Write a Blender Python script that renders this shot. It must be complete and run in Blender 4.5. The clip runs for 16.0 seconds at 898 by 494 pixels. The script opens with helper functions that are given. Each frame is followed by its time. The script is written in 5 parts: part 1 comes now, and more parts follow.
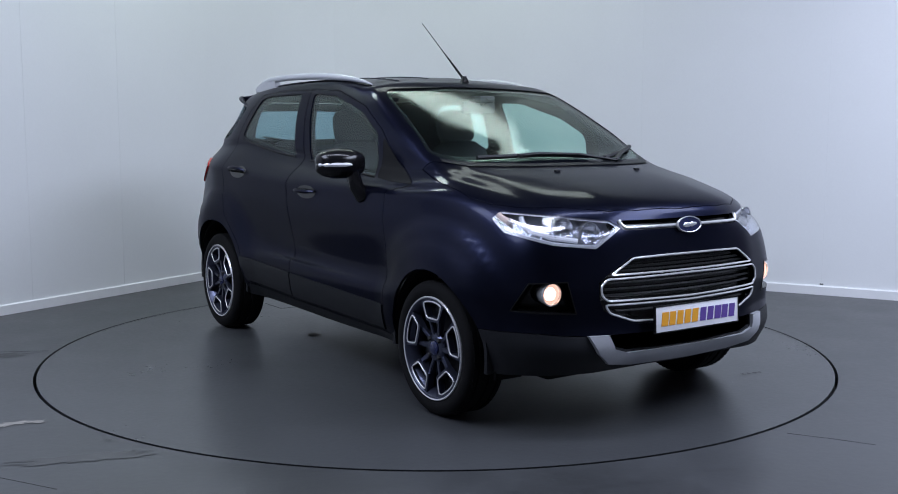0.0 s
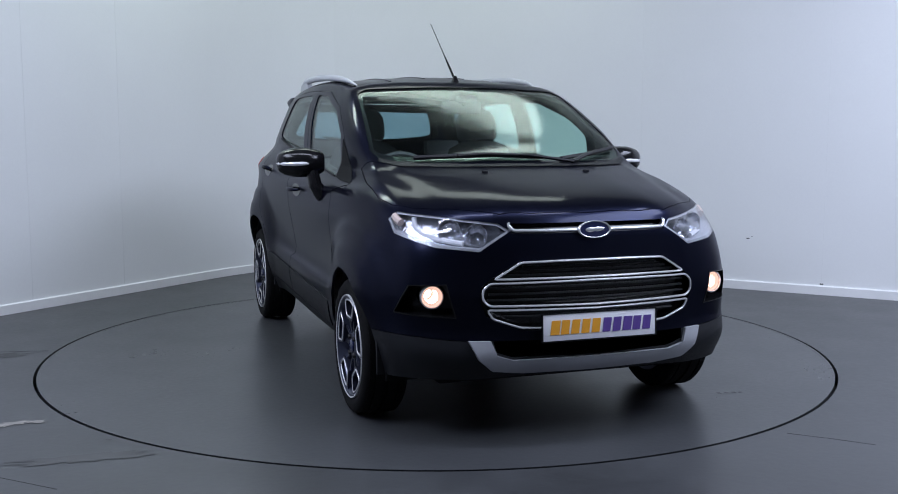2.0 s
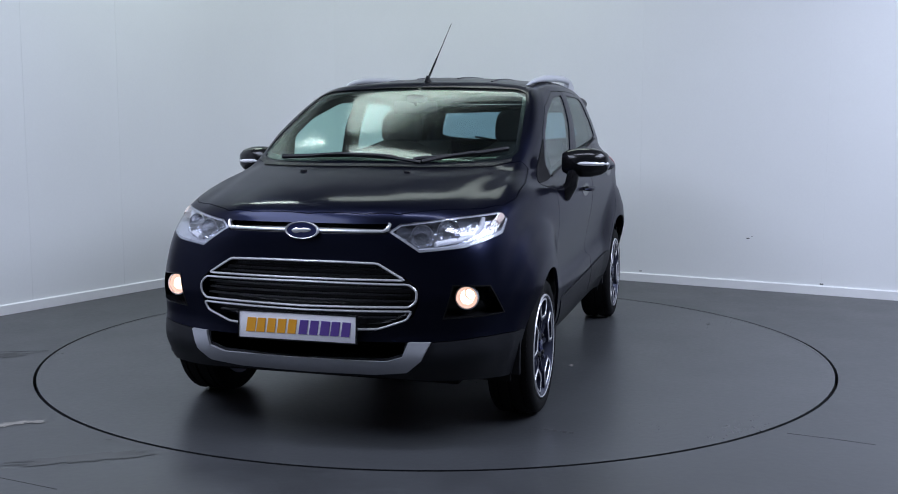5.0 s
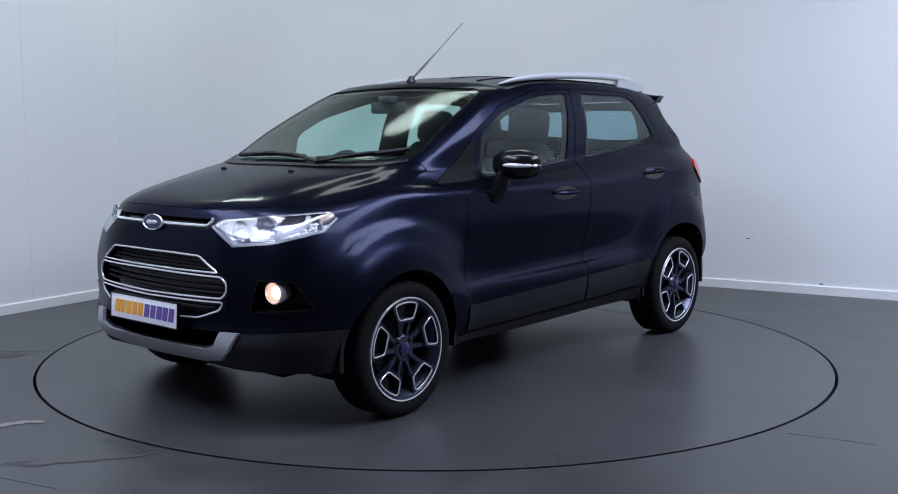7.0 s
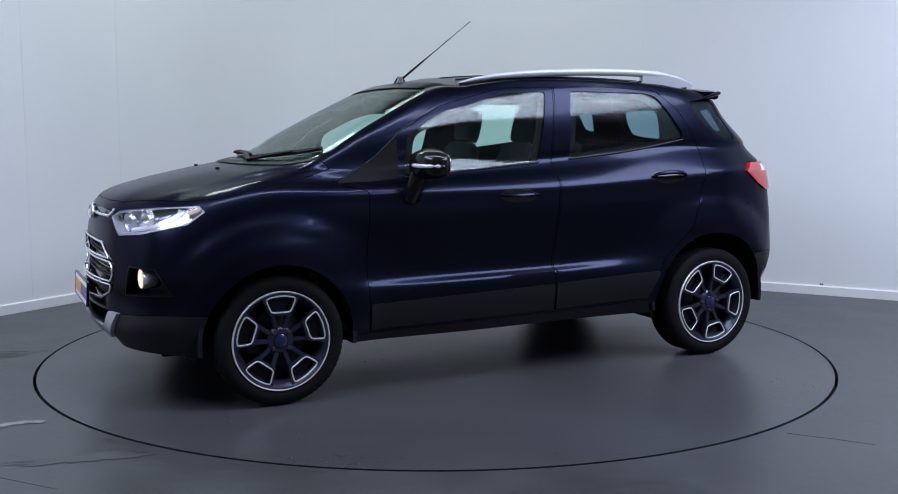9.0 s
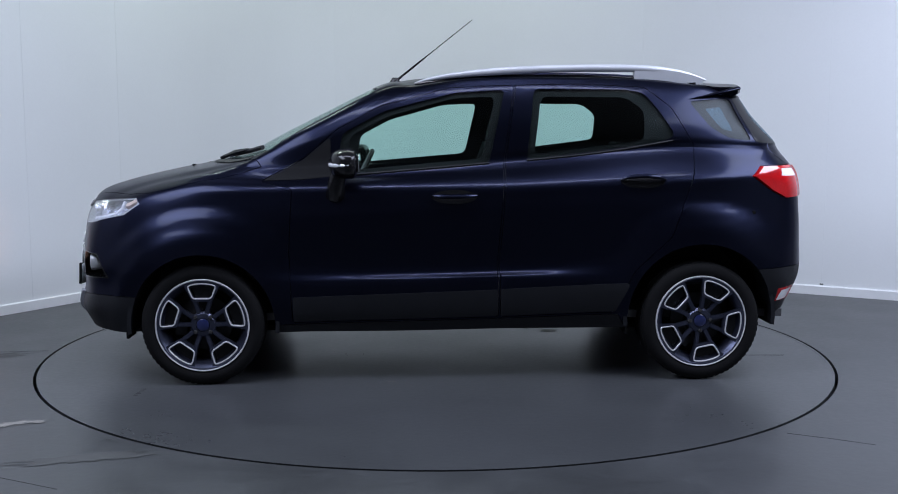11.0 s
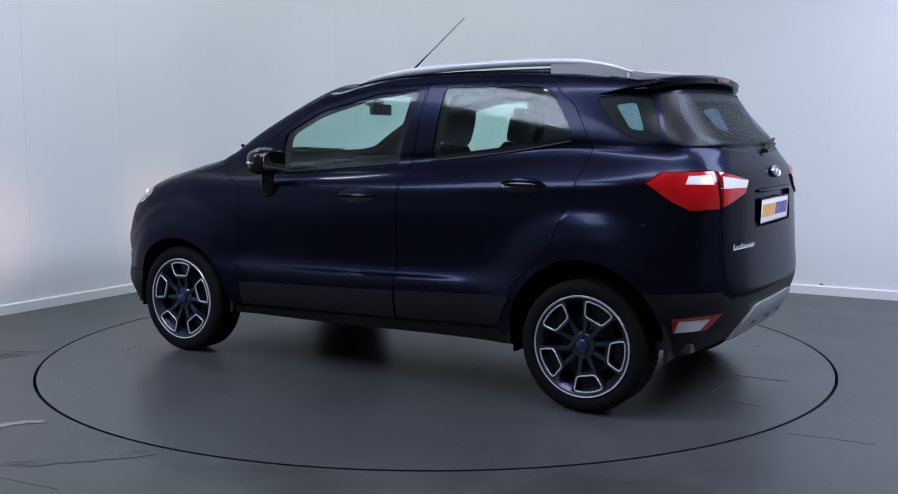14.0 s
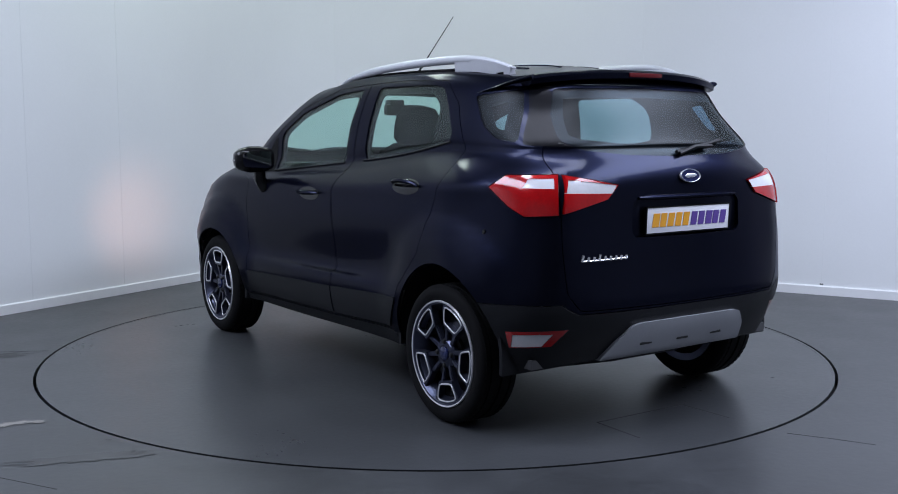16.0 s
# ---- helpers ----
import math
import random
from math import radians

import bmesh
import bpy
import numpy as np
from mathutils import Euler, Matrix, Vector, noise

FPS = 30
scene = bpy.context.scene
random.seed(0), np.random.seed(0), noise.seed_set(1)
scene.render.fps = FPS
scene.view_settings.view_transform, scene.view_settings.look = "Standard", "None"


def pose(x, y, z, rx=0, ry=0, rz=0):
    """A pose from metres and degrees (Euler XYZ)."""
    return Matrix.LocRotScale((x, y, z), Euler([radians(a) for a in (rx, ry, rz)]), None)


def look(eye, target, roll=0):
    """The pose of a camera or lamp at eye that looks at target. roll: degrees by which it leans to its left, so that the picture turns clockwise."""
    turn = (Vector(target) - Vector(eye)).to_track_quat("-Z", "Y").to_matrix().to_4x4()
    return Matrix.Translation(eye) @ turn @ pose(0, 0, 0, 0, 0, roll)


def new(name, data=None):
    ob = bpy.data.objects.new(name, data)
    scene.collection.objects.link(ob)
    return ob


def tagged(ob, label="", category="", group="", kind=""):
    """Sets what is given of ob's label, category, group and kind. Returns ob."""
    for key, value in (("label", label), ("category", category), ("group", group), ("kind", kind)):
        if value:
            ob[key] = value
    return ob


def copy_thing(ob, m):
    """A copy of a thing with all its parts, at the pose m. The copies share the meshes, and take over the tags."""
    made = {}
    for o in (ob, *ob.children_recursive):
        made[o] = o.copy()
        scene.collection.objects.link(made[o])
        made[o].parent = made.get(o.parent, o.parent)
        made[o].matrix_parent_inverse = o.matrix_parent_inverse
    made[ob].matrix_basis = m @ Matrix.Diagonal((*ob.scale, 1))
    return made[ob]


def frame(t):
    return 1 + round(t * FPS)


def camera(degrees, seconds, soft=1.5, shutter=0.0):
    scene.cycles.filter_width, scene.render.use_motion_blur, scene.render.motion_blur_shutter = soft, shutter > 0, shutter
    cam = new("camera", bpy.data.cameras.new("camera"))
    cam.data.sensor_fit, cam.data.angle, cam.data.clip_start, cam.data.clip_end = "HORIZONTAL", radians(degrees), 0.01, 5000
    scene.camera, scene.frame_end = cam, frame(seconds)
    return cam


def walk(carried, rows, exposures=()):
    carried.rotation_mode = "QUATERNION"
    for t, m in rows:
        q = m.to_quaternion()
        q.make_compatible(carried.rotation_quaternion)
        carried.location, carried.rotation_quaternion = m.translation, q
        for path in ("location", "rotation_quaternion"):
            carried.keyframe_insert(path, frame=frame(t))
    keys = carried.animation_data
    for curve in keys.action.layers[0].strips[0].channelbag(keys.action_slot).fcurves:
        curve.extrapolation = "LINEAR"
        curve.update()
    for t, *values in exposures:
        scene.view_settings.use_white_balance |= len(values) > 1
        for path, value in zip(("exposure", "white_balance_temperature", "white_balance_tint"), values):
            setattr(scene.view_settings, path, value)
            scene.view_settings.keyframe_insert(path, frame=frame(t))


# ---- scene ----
# ---------------------------------------------------------------- camera
cam = camera(48.03, 16.0, soft=1.0)
CAM_POSE = pose(0.0, -5.954, 1.279, 90 - 6.488, -0.02, -0.663)
walk(cam, [(0.0, CAM_POSE), (16.0, CAM_POSE)], exposures=[(0.0, 0.0), (16.0, 0.0)])

# heading of the turntable in degrees, by time: it starts from rest and then turns evenly
HEADINGS = ((0.0, -56.4), (0.5, -57.65), (1.0, -60.8), (1.5, -65.45), (2.0, -71.2), (2.5, -77.1), (3.0, -83.1), (3.5, -89.1),
            (4.0, -95.15), (4.5, -101.15), (5.5, -113.1), (7.0, -131.15), (7.5, -136.95), (8.0, -142.9), (8.5, -148.8), (9.0, -154.75),
            (10.2, -168.65), (11.5, -183.65), (12.0, -189.3), (12.5, -194.9), (13.0, -200.6), (13.5, -206.35), (14.0, -212.25),
            (14.5, -218.05), (15.0, -223.95), (15.5, -229.8), (16.0, -235.75))

# ---------------------------------------------------------------- world and lights
world = bpy.data.worlds.new("studio_world")
scene.world = world
world.use_nodes = True
world.node_tree.nodes["Background"].inputs[0].default_value = (0.6, 0.7, 1.0, 1)
world.node_tree.nodes["Background"].inputs[1].default_value = 0.02


def ceiling_lamp(name, x, y, z, sx, sy, watts, colour, target=None):
    data = bpy.data.lights.new(name, "AREA")
    data.shape, data.size, data.size_y, data.energy, data.color = "RECTANGLE", sx, sy, watts, colour
    ob = new(name, data)
    ob.matrix_world = look((x, y, z), target or (x, y + 0.001, 0))
    return ob
LAMPS = (
    # x, y, half width, half depth, watts, colour
    (-3.2, -3.0, 1.0, 1.8, 250, (0.71, 0.785, 1.0)),
    (4.2, -2.3, 1.3, 2.2, 460, (0.71, 0.785, 1.0)),
    (0.2, -2.1, 1.9, 0.16, 95, (0.74, 0.80, 1.0)),
    (0.1, 2.1, 1.4, 0.4, 30, (0.88, 1.0, 0.96)),
    (-2.1, 1.45, 0.4, 0.2, 30, (0.84, 1.0, 0.94)),
)
CEIL = 4.2
for lx, ly, hx, hy, lw, lc in LAMPS:
    ceiling_lamp("ceiling_lamp_light", lx, ly, CEIL - 0.09, 2 * hx, 2 * hy, lw, lc)


# ---------------------------------------------------------------- materials
def material(name, colour, rough=0.5, metal=0.0, scale=0.0, amount=0.15, bump=0.0, coat=0.0, coat_rough=0.05, fine=0.0, rough_var=0.0, spec=0.5, stretch=(1, 1, 1)):
    """Principled material with two scales of colour, gloss and relief variation, in object space."""
    m = bpy.data.materials.new(name)
    m.use_nodes = True
    nt = m.node_tree
    b = nt.nodes["Principled BSDF"]
    b.inputs["Base Color"].default_value = (*colour, 1)
    b.inputs["Roughness"].default_value = rough
    b.inputs["Metallic"].default_value = metal
    b.inputs["Coat Weight"].default_value = coat
    b.inputs["Coat Roughness"].default_value = coat_rough
    b.inputs["Specular IOR Level"].default_value = spec
    if scale:
        tc = nt.nodes.new("ShaderNodeTexCoord")
        mp = nt.nodes.new("ShaderNodeMapping")
        mp.inputs["Scale"].default_value = stretch
        nt.links.new(tc.outputs["Object"], mp.inputs[0])
        n1 = nt.nodes.new("ShaderNodeTexNoise")
        n1.inputs["Scale"].default_value, n1.inputs["Detail"].default_value, n1.inputs["Roughness"].default_value = scale, 6, 0.6
        n2 = nt.nodes.new("ShaderNodeTexNoise")
        n2.inputs["Scale"].default_value, n2.inputs["Detail"].default_value = fine or scale * 14, 3
        for n in (n1, n2):
            nt.links.new(mp.outputs[0], n.inputs["Vector"])
        mix = nt.nodes.new("ShaderNodeMath")
        mix.operation = "MULTIPLY_ADD"
        mix.inputs[1].default_value = 0.35
        nt.links.new(n2.outputs[0], mix.inputs[0])
        nt.links.new(n1.outputs[0], mix.inputs[2])
        ramp = nt.nodes.new("ShaderNodeMapRange")
        ramp.inputs["From Min"].default_value, ramp.inputs["From Max"].default_value = 0.4, 0.95
        ramp.inputs["To Min"].default_value, ramp.inputs["To Max"].default_value = 1 - amount, 1 + amount
        nt.links.new(mix.outputs[0], ramp.inputs[0])
        hsv = nt.nodes.new("ShaderNodeHueSaturation")
        hsv.inputs["Color"].default_value = (*colour, 1)
        nt.links.new(ramp.outputs[0], hsv.inputs["Value"])
        nt.links.new(hsv.outputs[0], b.inputs["Base Color"])
        if rough_var:
            r2 = nt.nodes.new("ShaderNodeMapRange")
            r2.inputs["From Min"].default_value, r2.inputs["From Max"].default_value = 0.4, 0.95
            r2.inputs["To Min"].default_value, r2.inputs["To Max"].default_value = rough - rough_var, rough + rough_var
            nt.links.new(mix.outputs[0], r2.inputs[0])
            nt.links.new(r2.outputs[0], b.inputs["Roughness"])
        if bump:
            bp = nt.nodes.new("ShaderNodeBump")
            bp.inputs["Strength"].default_value, bp.inputs["Distance"].default_value = bump, 0.01
            nt.links.new(n2.outputs[0], bp.inputs["Height"])
            nt.links.new(bp.outputs[0], b.inputs["Normal"])
    return m


def glowing(name, colour, strength):
    m = material(name, colour, 0.4)
    b = m.node_tree.nodes["Principled BSDF"]
    b.inputs["Emission Color"].default_value = (*colour, 1)
    b.inputs["Emission Strength"].default_value = strength
    return m


def glass_mat(name, colour, rough=0.0, gain=0.9, least=0.045):
    """Thin glazing: mostly see-through, with a mirror reflection by Fresnel."""
    m = bpy.data.materials.new(name)
    m.use_nodes = True
    nt = m.node_tree
    nt.nodes.remove(nt.nodes["Principled BSDF"])
    tr, gl, lw, pw, fa, mix = (nt.nodes.new("ShaderNode" + k) for k in ("BsdfTransparent", "BsdfGlossy", "LayerWeight", "Math", "Math", "MixShader"))
    tr.inputs[0].default_value = (*colour, 1)
    gl.inputs["Roughness"].default_value = rough
    lw.inputs["Blend"].default_value = 0.5
    pw.operation, pw.inputs[1].default_value = "POWER", 4.5
    fa.operation, fa.inputs[1].default_value, fa.inputs[2].default_value = "MULTIPLY_ADD", gain, least
    nt.links.new(lw.outputs["Facing"], pw.inputs[0])
    nt.links.new(pw.outputs[0], fa.inputs[0])
    nt.links.new(fa.outputs[0], mix.inputs[0])
    nt.links.new(tr.outputs[0], mix.inputs[1])
    nt.links.new(gl.outputs[0], mix.inputs[2])
    nt.links.new(mix.outputs[0], nt.nodes["Material Output"].inputs[0])
    return m


PAINT = material("navy_paint", (0.0098, 0.0116, 0.0250), 0.31, 0.90, 3, 0.08, 0.02, fine=900, spec=0.2, coat=0.48, coat_rough=0.11)
PAINT.node_tree.nodes["Principled BSDF"].inputs["Specular Tint"].default_value = (0.34, 0.34, 0.40, 1)
PAINT.node_tree.nodes["Principled BSDF"].inputs["Coat IOR"].default_value = 1.24
PLASTIC = material("black_bumper_plastic", (0.0065, 0.0072, 0.0095), 0.50, 0, 6, 0.15, 0.12, fine=500, spec=0.25)
GLOSS_BLACK = material("gloss_black_plastic", (0.006, 0.006, 0.007), 0.18, 0, 5, 0.1, spec=0.35)
SILVER = material("satin_silver_paint", (0.36, 0.37, 0.40), 0.38, 0.3, 4, 0.08, 0.02)
RAIL = material("silver_rail_paint", (0.50, 0.51, 0.54), 0.38, 0.25, 4, 0.06, 0.02)
CHROME = material("chrome_trim", (0.86, 0.87, 0.89), 0.22, 0.65)
RUBBER = material("tyre_rubber", (0.0045, 0.0045, 0.005), 0.8, 0, 10, 0.25, 0.1, spec=0.14)
GUNMETAL = material("gunmetal_wheel_paint", (0.058, 0.064, 0.098), 0.3, 0.8, 8, 0.1)
CUT_METAL = material("machined_alloy", (0.62, 0.62, 0.64), 0.3, 0.35, 20, 0.06)
DARK = material("dark_steel", (0.02, 0.02, 0.022), 0.6, 0.3, 8, 0.2)
FABRIC = material("charcoal_seat_fabric", (0.045, 0.047, 0.053), 0.9, 0, 14, 0.2, 0.3)
TRIM = material("dark_cabin_plastic", (0.05, 0.05, 0.053), 0.6, 0, 9, 0.15, 0.1)
HEADLINER = material("grey_headliner", (0.22, 0.22, 0.21), 0.9, 0, 12, 0.1)
WHITE_PLATE = material("white_plate", (0.80, 0.80, 0.84), 0.3, 0, 8, 0.04)
RED_LENS = material("red_lens", (0.38, 0.004, 0.006), 0.12, 0, 9, 0.4, coat=0.6)
DULL_RED = material("unlit_red_lens", (0.10, 0.005, 0.008), 0.25, 0, 6, 0.1)
WHITE_LENS = material("clear_lens", (0.72, 0.72, 0.74), 0.15, 0, 6, 0.1, coat=0.6)
AMBER = material("amber_lens", (0.52, 0.42, 0.38), 0.2, 0, 6, 0.1, coat=0.5)
ORANGE = material("orange_print", (0.80, 0.36, 0.03), 0.35)
PURPLE = material("purple_print", (0.11, 0.06, 0.28), 0.35)
BADGE_BLUE = material("navy_badge", (0.01, 0.015, 0.06), 0.2, 0, 5, 0.1, coat=0.5)
GLASS = glass_mat("green_tinted_glass", (0.87, 0.98, 0.95), 0.10, 0.55, 0.024)
LENS_GLASS = glass_mat("lamp_cover_glass", (0.96, 0.97, 1.0))
REFLECTOR = material("lamp_reflector", (0.62, 0.63, 0.66), 0.14, 0.85, 14, 0.10, 0.9, fine=38)
FOG_GLOW = glass_mat("lit_fog_lens", (0.9, 0.85, 0.8), 0.2)
_nt = FOG_GLOW.node_tree
_em, _add = _nt.nodes.new("ShaderNodeEmission"), _nt.nodes.new("ShaderNodeAddShader")
_em.inputs[0].default_value, _em.inputs[1].default_value = (1.0, 0.60, 0.49, 1), 1.0
_nt.links.new(_nt.nodes["Mix Shader"].outputs[0], _add.inputs[0])
_nt.links.new(_em.outputs[0], _add.inputs[1])
_nt.links.new(_add.outputs[0], _nt.nodes["Material Output"].inputs[0])
FOG_BULB = glowing("fog_bulb", (1.0, 0.55, 0.42), 1700.0)
UNSEEN_WALL = material("unseen_wall_grey", (0.42, 0.42, 0.435), 0.7, 0, 0.8, 0.1, 0.05, fine=50)
WALL_PAINT = material("white_wall_paint", (0.72, 0.73, 0.74), 0.55, 0, 0.7, 0.03, 0.03, fine=60)
SKIRT_PAINT = material("white_gloss_skirting", (0.74, 0.74, 0.75), 0.35, 0, 3, 0.04)
CEIL_PAINT = material("grey_ceiling", (0.32, 0.33, 0.33), 0.8, 0, 1, 0.04)
LAMP_GLOW = glowing("lamp_diffuser", (0.9, 1.0, 0.96), 4.0)
FLOOR_PAINT = material("grey_floor_paint", (0.039, 0.0410, 0.0435), 0.36, 0, 1.3, 0.40, 0.05, fine=30, rough_var=0.08, spec=0.36)
DISC_PAINT = material("grey_turntable_paint", (0.0435, 0.0458, 0.0488), 0.32, 0, 0.9, 0.2, 0.05, fine=35, rough_var=0.07, spec=0.36)
GAP_BLACK = material("black_gap", (0.004, 0.004, 0.005), 0.8)
SCUFF = material("pale_floor_scuff", (0.17, 0.16, 0.15), 0.6, 0, 20, 0.3)
STAIN = material("dark_floor_stain", (0.045, 0.045, 0.048), 0.6, 0, 20, 0.3)
WORN = material("worn_floor_paint", (0.0365, 0.037, 0.039), 0.5, 0, 3, 0.2, 0.05)
JOINT = material("board_joint", (0.695, 0.705, 0.715), 0.6, 0, 4, 0.05)
SEAM = material("floor_seam", (0.034, 0.034, 0.037), 0.7)
FRIT = material("black_glass_border", (0.006, 0.006, 0.008), 0.3, spec=0.14)
PILLAR = material("black_pillar_trim", (0.004, 0.004, 0.005), 0.8, 0, 8, 0.15, spec=0.2)
REAR_GLASS_MAT = glass_mat("dark_rear_glass", (0.58, 0.68, 0.74), 0.32, 0.20, 0.012)
MIRROR = material("mirror_silver", (0.9, 0.9, 0.9), 0.02, 1.0)


# ---------------------------------------------------------------- mesh helpers
def mesh_ob(name, bm, mat, smooth=None):
    me = bpy.data.meshes.new(name)
    bmesh.ops.recalc_face_normals(bm, faces=bm.faces[:])
    bm.to_mesh(me)
    bm.free()
    me.materials.append(mat)
    if smooth is not None:
        me.polygons.foreach_set("use_smooth", [True] * len(me.polygons))
        me.set_sharp_from_angle(angle=radians(smooth))
    return new(name, me)


def part(name, bm, mat, parent, label="", smooth=35):
    """One mesh object under a thing or a part; its geometry is in the thing's space."""
    ob = mesh_ob(name, bm, mat, smooth)
    ob.parent = parent
    return tagged(ob, label)


def box(bm, x0, x1, y0, y1, z0, z1, bevel=0.0, m=None):
    vs = bmesh.ops.create_cube(bm, size=1, matrix=Matrix.LocRotScale(((x0 + x1) / 2, (y0 + y1) / 2, (z0 + z1) / 2), None, (x1 - x0, y1 - y0, z1 - z0)))["verts"]
    if bevel:
        es = list({e for v in vs for e in v.link_edges})
        vs = bmesh.ops.bevel(bm, geom=es, offset=bevel, segments=2, affect="EDGES", profile=0.6)["verts"]
    if m is not None:
        bmesh.ops.transform(bm, matrix=m, verts=list(vs))
    return bm


def prism(pts, lo, hi, axis="y"):
    """A solid of a polygon drawn in the plane across the axis, from lo to hi along it."""
    bm = bmesh.new()
    put = {"y": lambda a, b, c: (a, c, b), "x": lambda a, b, c: (c, a, b), "z": lambda a, b, c: (a, b, c)}[axis]
    v0 = [bm.verts.new(put(a, b, lo)) for a, b in pts]
    v1 = [bm.verts.new(put(a, b, hi)) for a, b in pts]
    n = len(pts)
    bm.faces.new(v0[::-1])
    bm.faces.new(v1)
    for i in range(n):
        bm.faces.new((v0[i], v0[(i + 1) % n], v1[(i + 1) % n], v1[i]))
    bmesh.ops.recalc_face_normals(bm, faces=bm.faces[:])
    return bm


def rounded(pts, r=0.03, n=4):
    """The polygon with its corners rounded."""
    out = []
    k = len(pts)
    for i in range(k):
        p, a, b = Vector(pts[i]), Vector(pts[i - 1]), Vector(pts[(i + 1) % k])
        da, db = (a - p), (b - p)
        q = min(r, da.length * 0.45, db.length * 0.45)
        s, e = p + da.normalized() * q, p + db.normalized() * q
        for j in range(n + 1):
            t = j / n
            w = s * (1 - t) ** 2 + p * 2 * t * (1 - t) + e * t * t
            out.append((w.x, w.y))
    return out


def grow(pts, d):
    """The polygon moved outwards by d (inwards where negative)."""
    area = sum(pts[i - 1][0] * pts[i][1] - pts[i][0] * pts[i - 1][1] for i in range(len(pts)))
    sgn = 1 if area > 0 else -1
    out = []
    for i in range(len(pts)):
        p, a, b = Vector(pts[i]), Vector(pts[i - 1]), Vector(pts[(i + 1) % len(pts)])
        d1, d2 = (p - a).normalized(), (b - p).normalized()
        n1, n2 = Vector((d1.y, -d1.x)) * sgn, Vector((d2.y, -d2.x)) * sgn
        w = n1 + n2
        w = w / max(0.35, w.length_squared / 2)
        out.append((p.x + w.x * d, p.y + w.y * d))
    return out


def tube(bm, path, r, n=8, flat=1.0, up=Vector((0, 0, 1)), taper=None):
    """A rod along a path; flat squeezes it along its up side."""
    path = [Vector(q) for q in path]
    rings = []
    for i, q in enumerate(path):
        d = (path[min(i + 1, len(path) - 1)] - path[max(i - 1, 0)]).normalized()
        s = d.cross(up).normalized() if abs(d.dot(up)) < 0.99 else d.cross(Vector((0, 1, 0))).normalized()
        u = s.cross(d)
        rr = r * (taper[i] if taper else 1)
        rings.append([bm.verts.new(q + s * math.cos(2 * math.pi * k / n) * rr + u * math.sin(2 * math.pi * k / n) * rr * flat) for k in range(n)])
    for a, b in zip(rings, rings[1:]):
        for k in range(n):
            bm.faces.new((a[k], a[(k + 1) % n], b[(k + 1) % n], b[k]))
    bm.faces.new(rings[0][::-1])
    bm.faces.new(rings[-1])
    return bm


def lathe(bm, prof, n=48, m=None):
    """Turns the profile (radius, along) about the y axis."""
    rings = []
    for r, y in prof:
        rings.append([bm.verts.new((r * math.cos(2 * math.pi * k / n), y, r * math.sin(2 * math.pi * k / n))) for k in range(n)] if r > 1e-6 else [bm.verts.new((0, y, 0))])
    for a, b in zip(rings, rings[1:]):
        for k in range(n):
            k2 = (k + 1) % n
            if len(a) == 1 and len(b) > 1:
                bm.faces.new((a[0], b[k2], b[k]))
            elif len(b) == 1 and len(a) > 1:
                bm.faces.new((a[k], a[k2], b[0]))
            elif len(a) > 1:
                bm.faces.new((a[k], a[k2], b[k2], b[k]))
    if m is not None:
        bmesh.ops.transform(bm, matrix=m, verts=bm.verts[:])
    return bm


def spline(keys, n):
    """Catmull-Rom through the keys, n steps to each span, ends mirrored by the caller."""
    keys = [Vector(k) for k in keys]
    out = []
    for i in range(1, len(keys) - 2):
        a, b, c, d = keys[i - 1], keys[i], keys[i + 1], keys[i + 2]
        for j in range(n):
            t = j / n
            out.append(0.5 * (2 * b + (c - a) * t + (2 * a - 5 * b + 4 * c - d) * t * t + (3 * b - a - 3 * c + d) * t ** 3))
    out.append(keys[-2])
    return out


# ---------------------------------------------------------------- room
CORNER = Vector((-1.121, 4.301, 0))
LEFT_WAY = Vector((-0.515, -0.857, 0)).normalized()
RIGHT_WAY = Vector((0.868, -0.497, 0)).normalized()
COVE = 1.6


def wall_line(off):
    """The plan of the two seen walls, joined by a wide curve, moved off metres into the room."""
    q = COVE * 1.06
    pts = [CORNER + LEFT_WAY * 5.2, CORNER + LEFT_WAY * (q + 0.01)]
    a, b = CORNER + LEFT_WAY * q, CORNER + RIGHT_WAY * q
    for k in range(25):
        t = k / 24
        pts.append(a * (1 - t) ** 2 + CORNER * 2 * t * (1 - t) + b * t * t)
    pts += [CORNER + RIGHT_WAY * (q + 0.01), CORNER + RIGHT_WAY * 7.5]
    out = []
    for i, p in enumerate(pts):
        d = (pts[min(i + 1, len(pts) - 1)] - pts[max(i - 1, 0)]).normalized()
        out.append(p + Vector((d.y, -d.x, 0)) * off)
    return out


def wall_strip(name, prof, mat, lo=0, hi=None):
    """A strip along the wall; the profile gives distance into the room and height."""
    bm = bmesh.new()
    rows = [[bm.verts.new((p.x, p.y, z)) for p in wall_line(o)[lo:hi]] for o, z in prof]
    for r in range(len(rows)):
        a, b = rows[r], rows[(r + 1) % len(rows)]
        for k in range(len(a) - 1):
            bm.faces.new((a[k], a[k + 1], b[k + 1], b[k]))
    for e in (0, -1):
        bm.faces.new([r[e] for r in rows])
    return mesh_ob(name, bm, mat, 30)


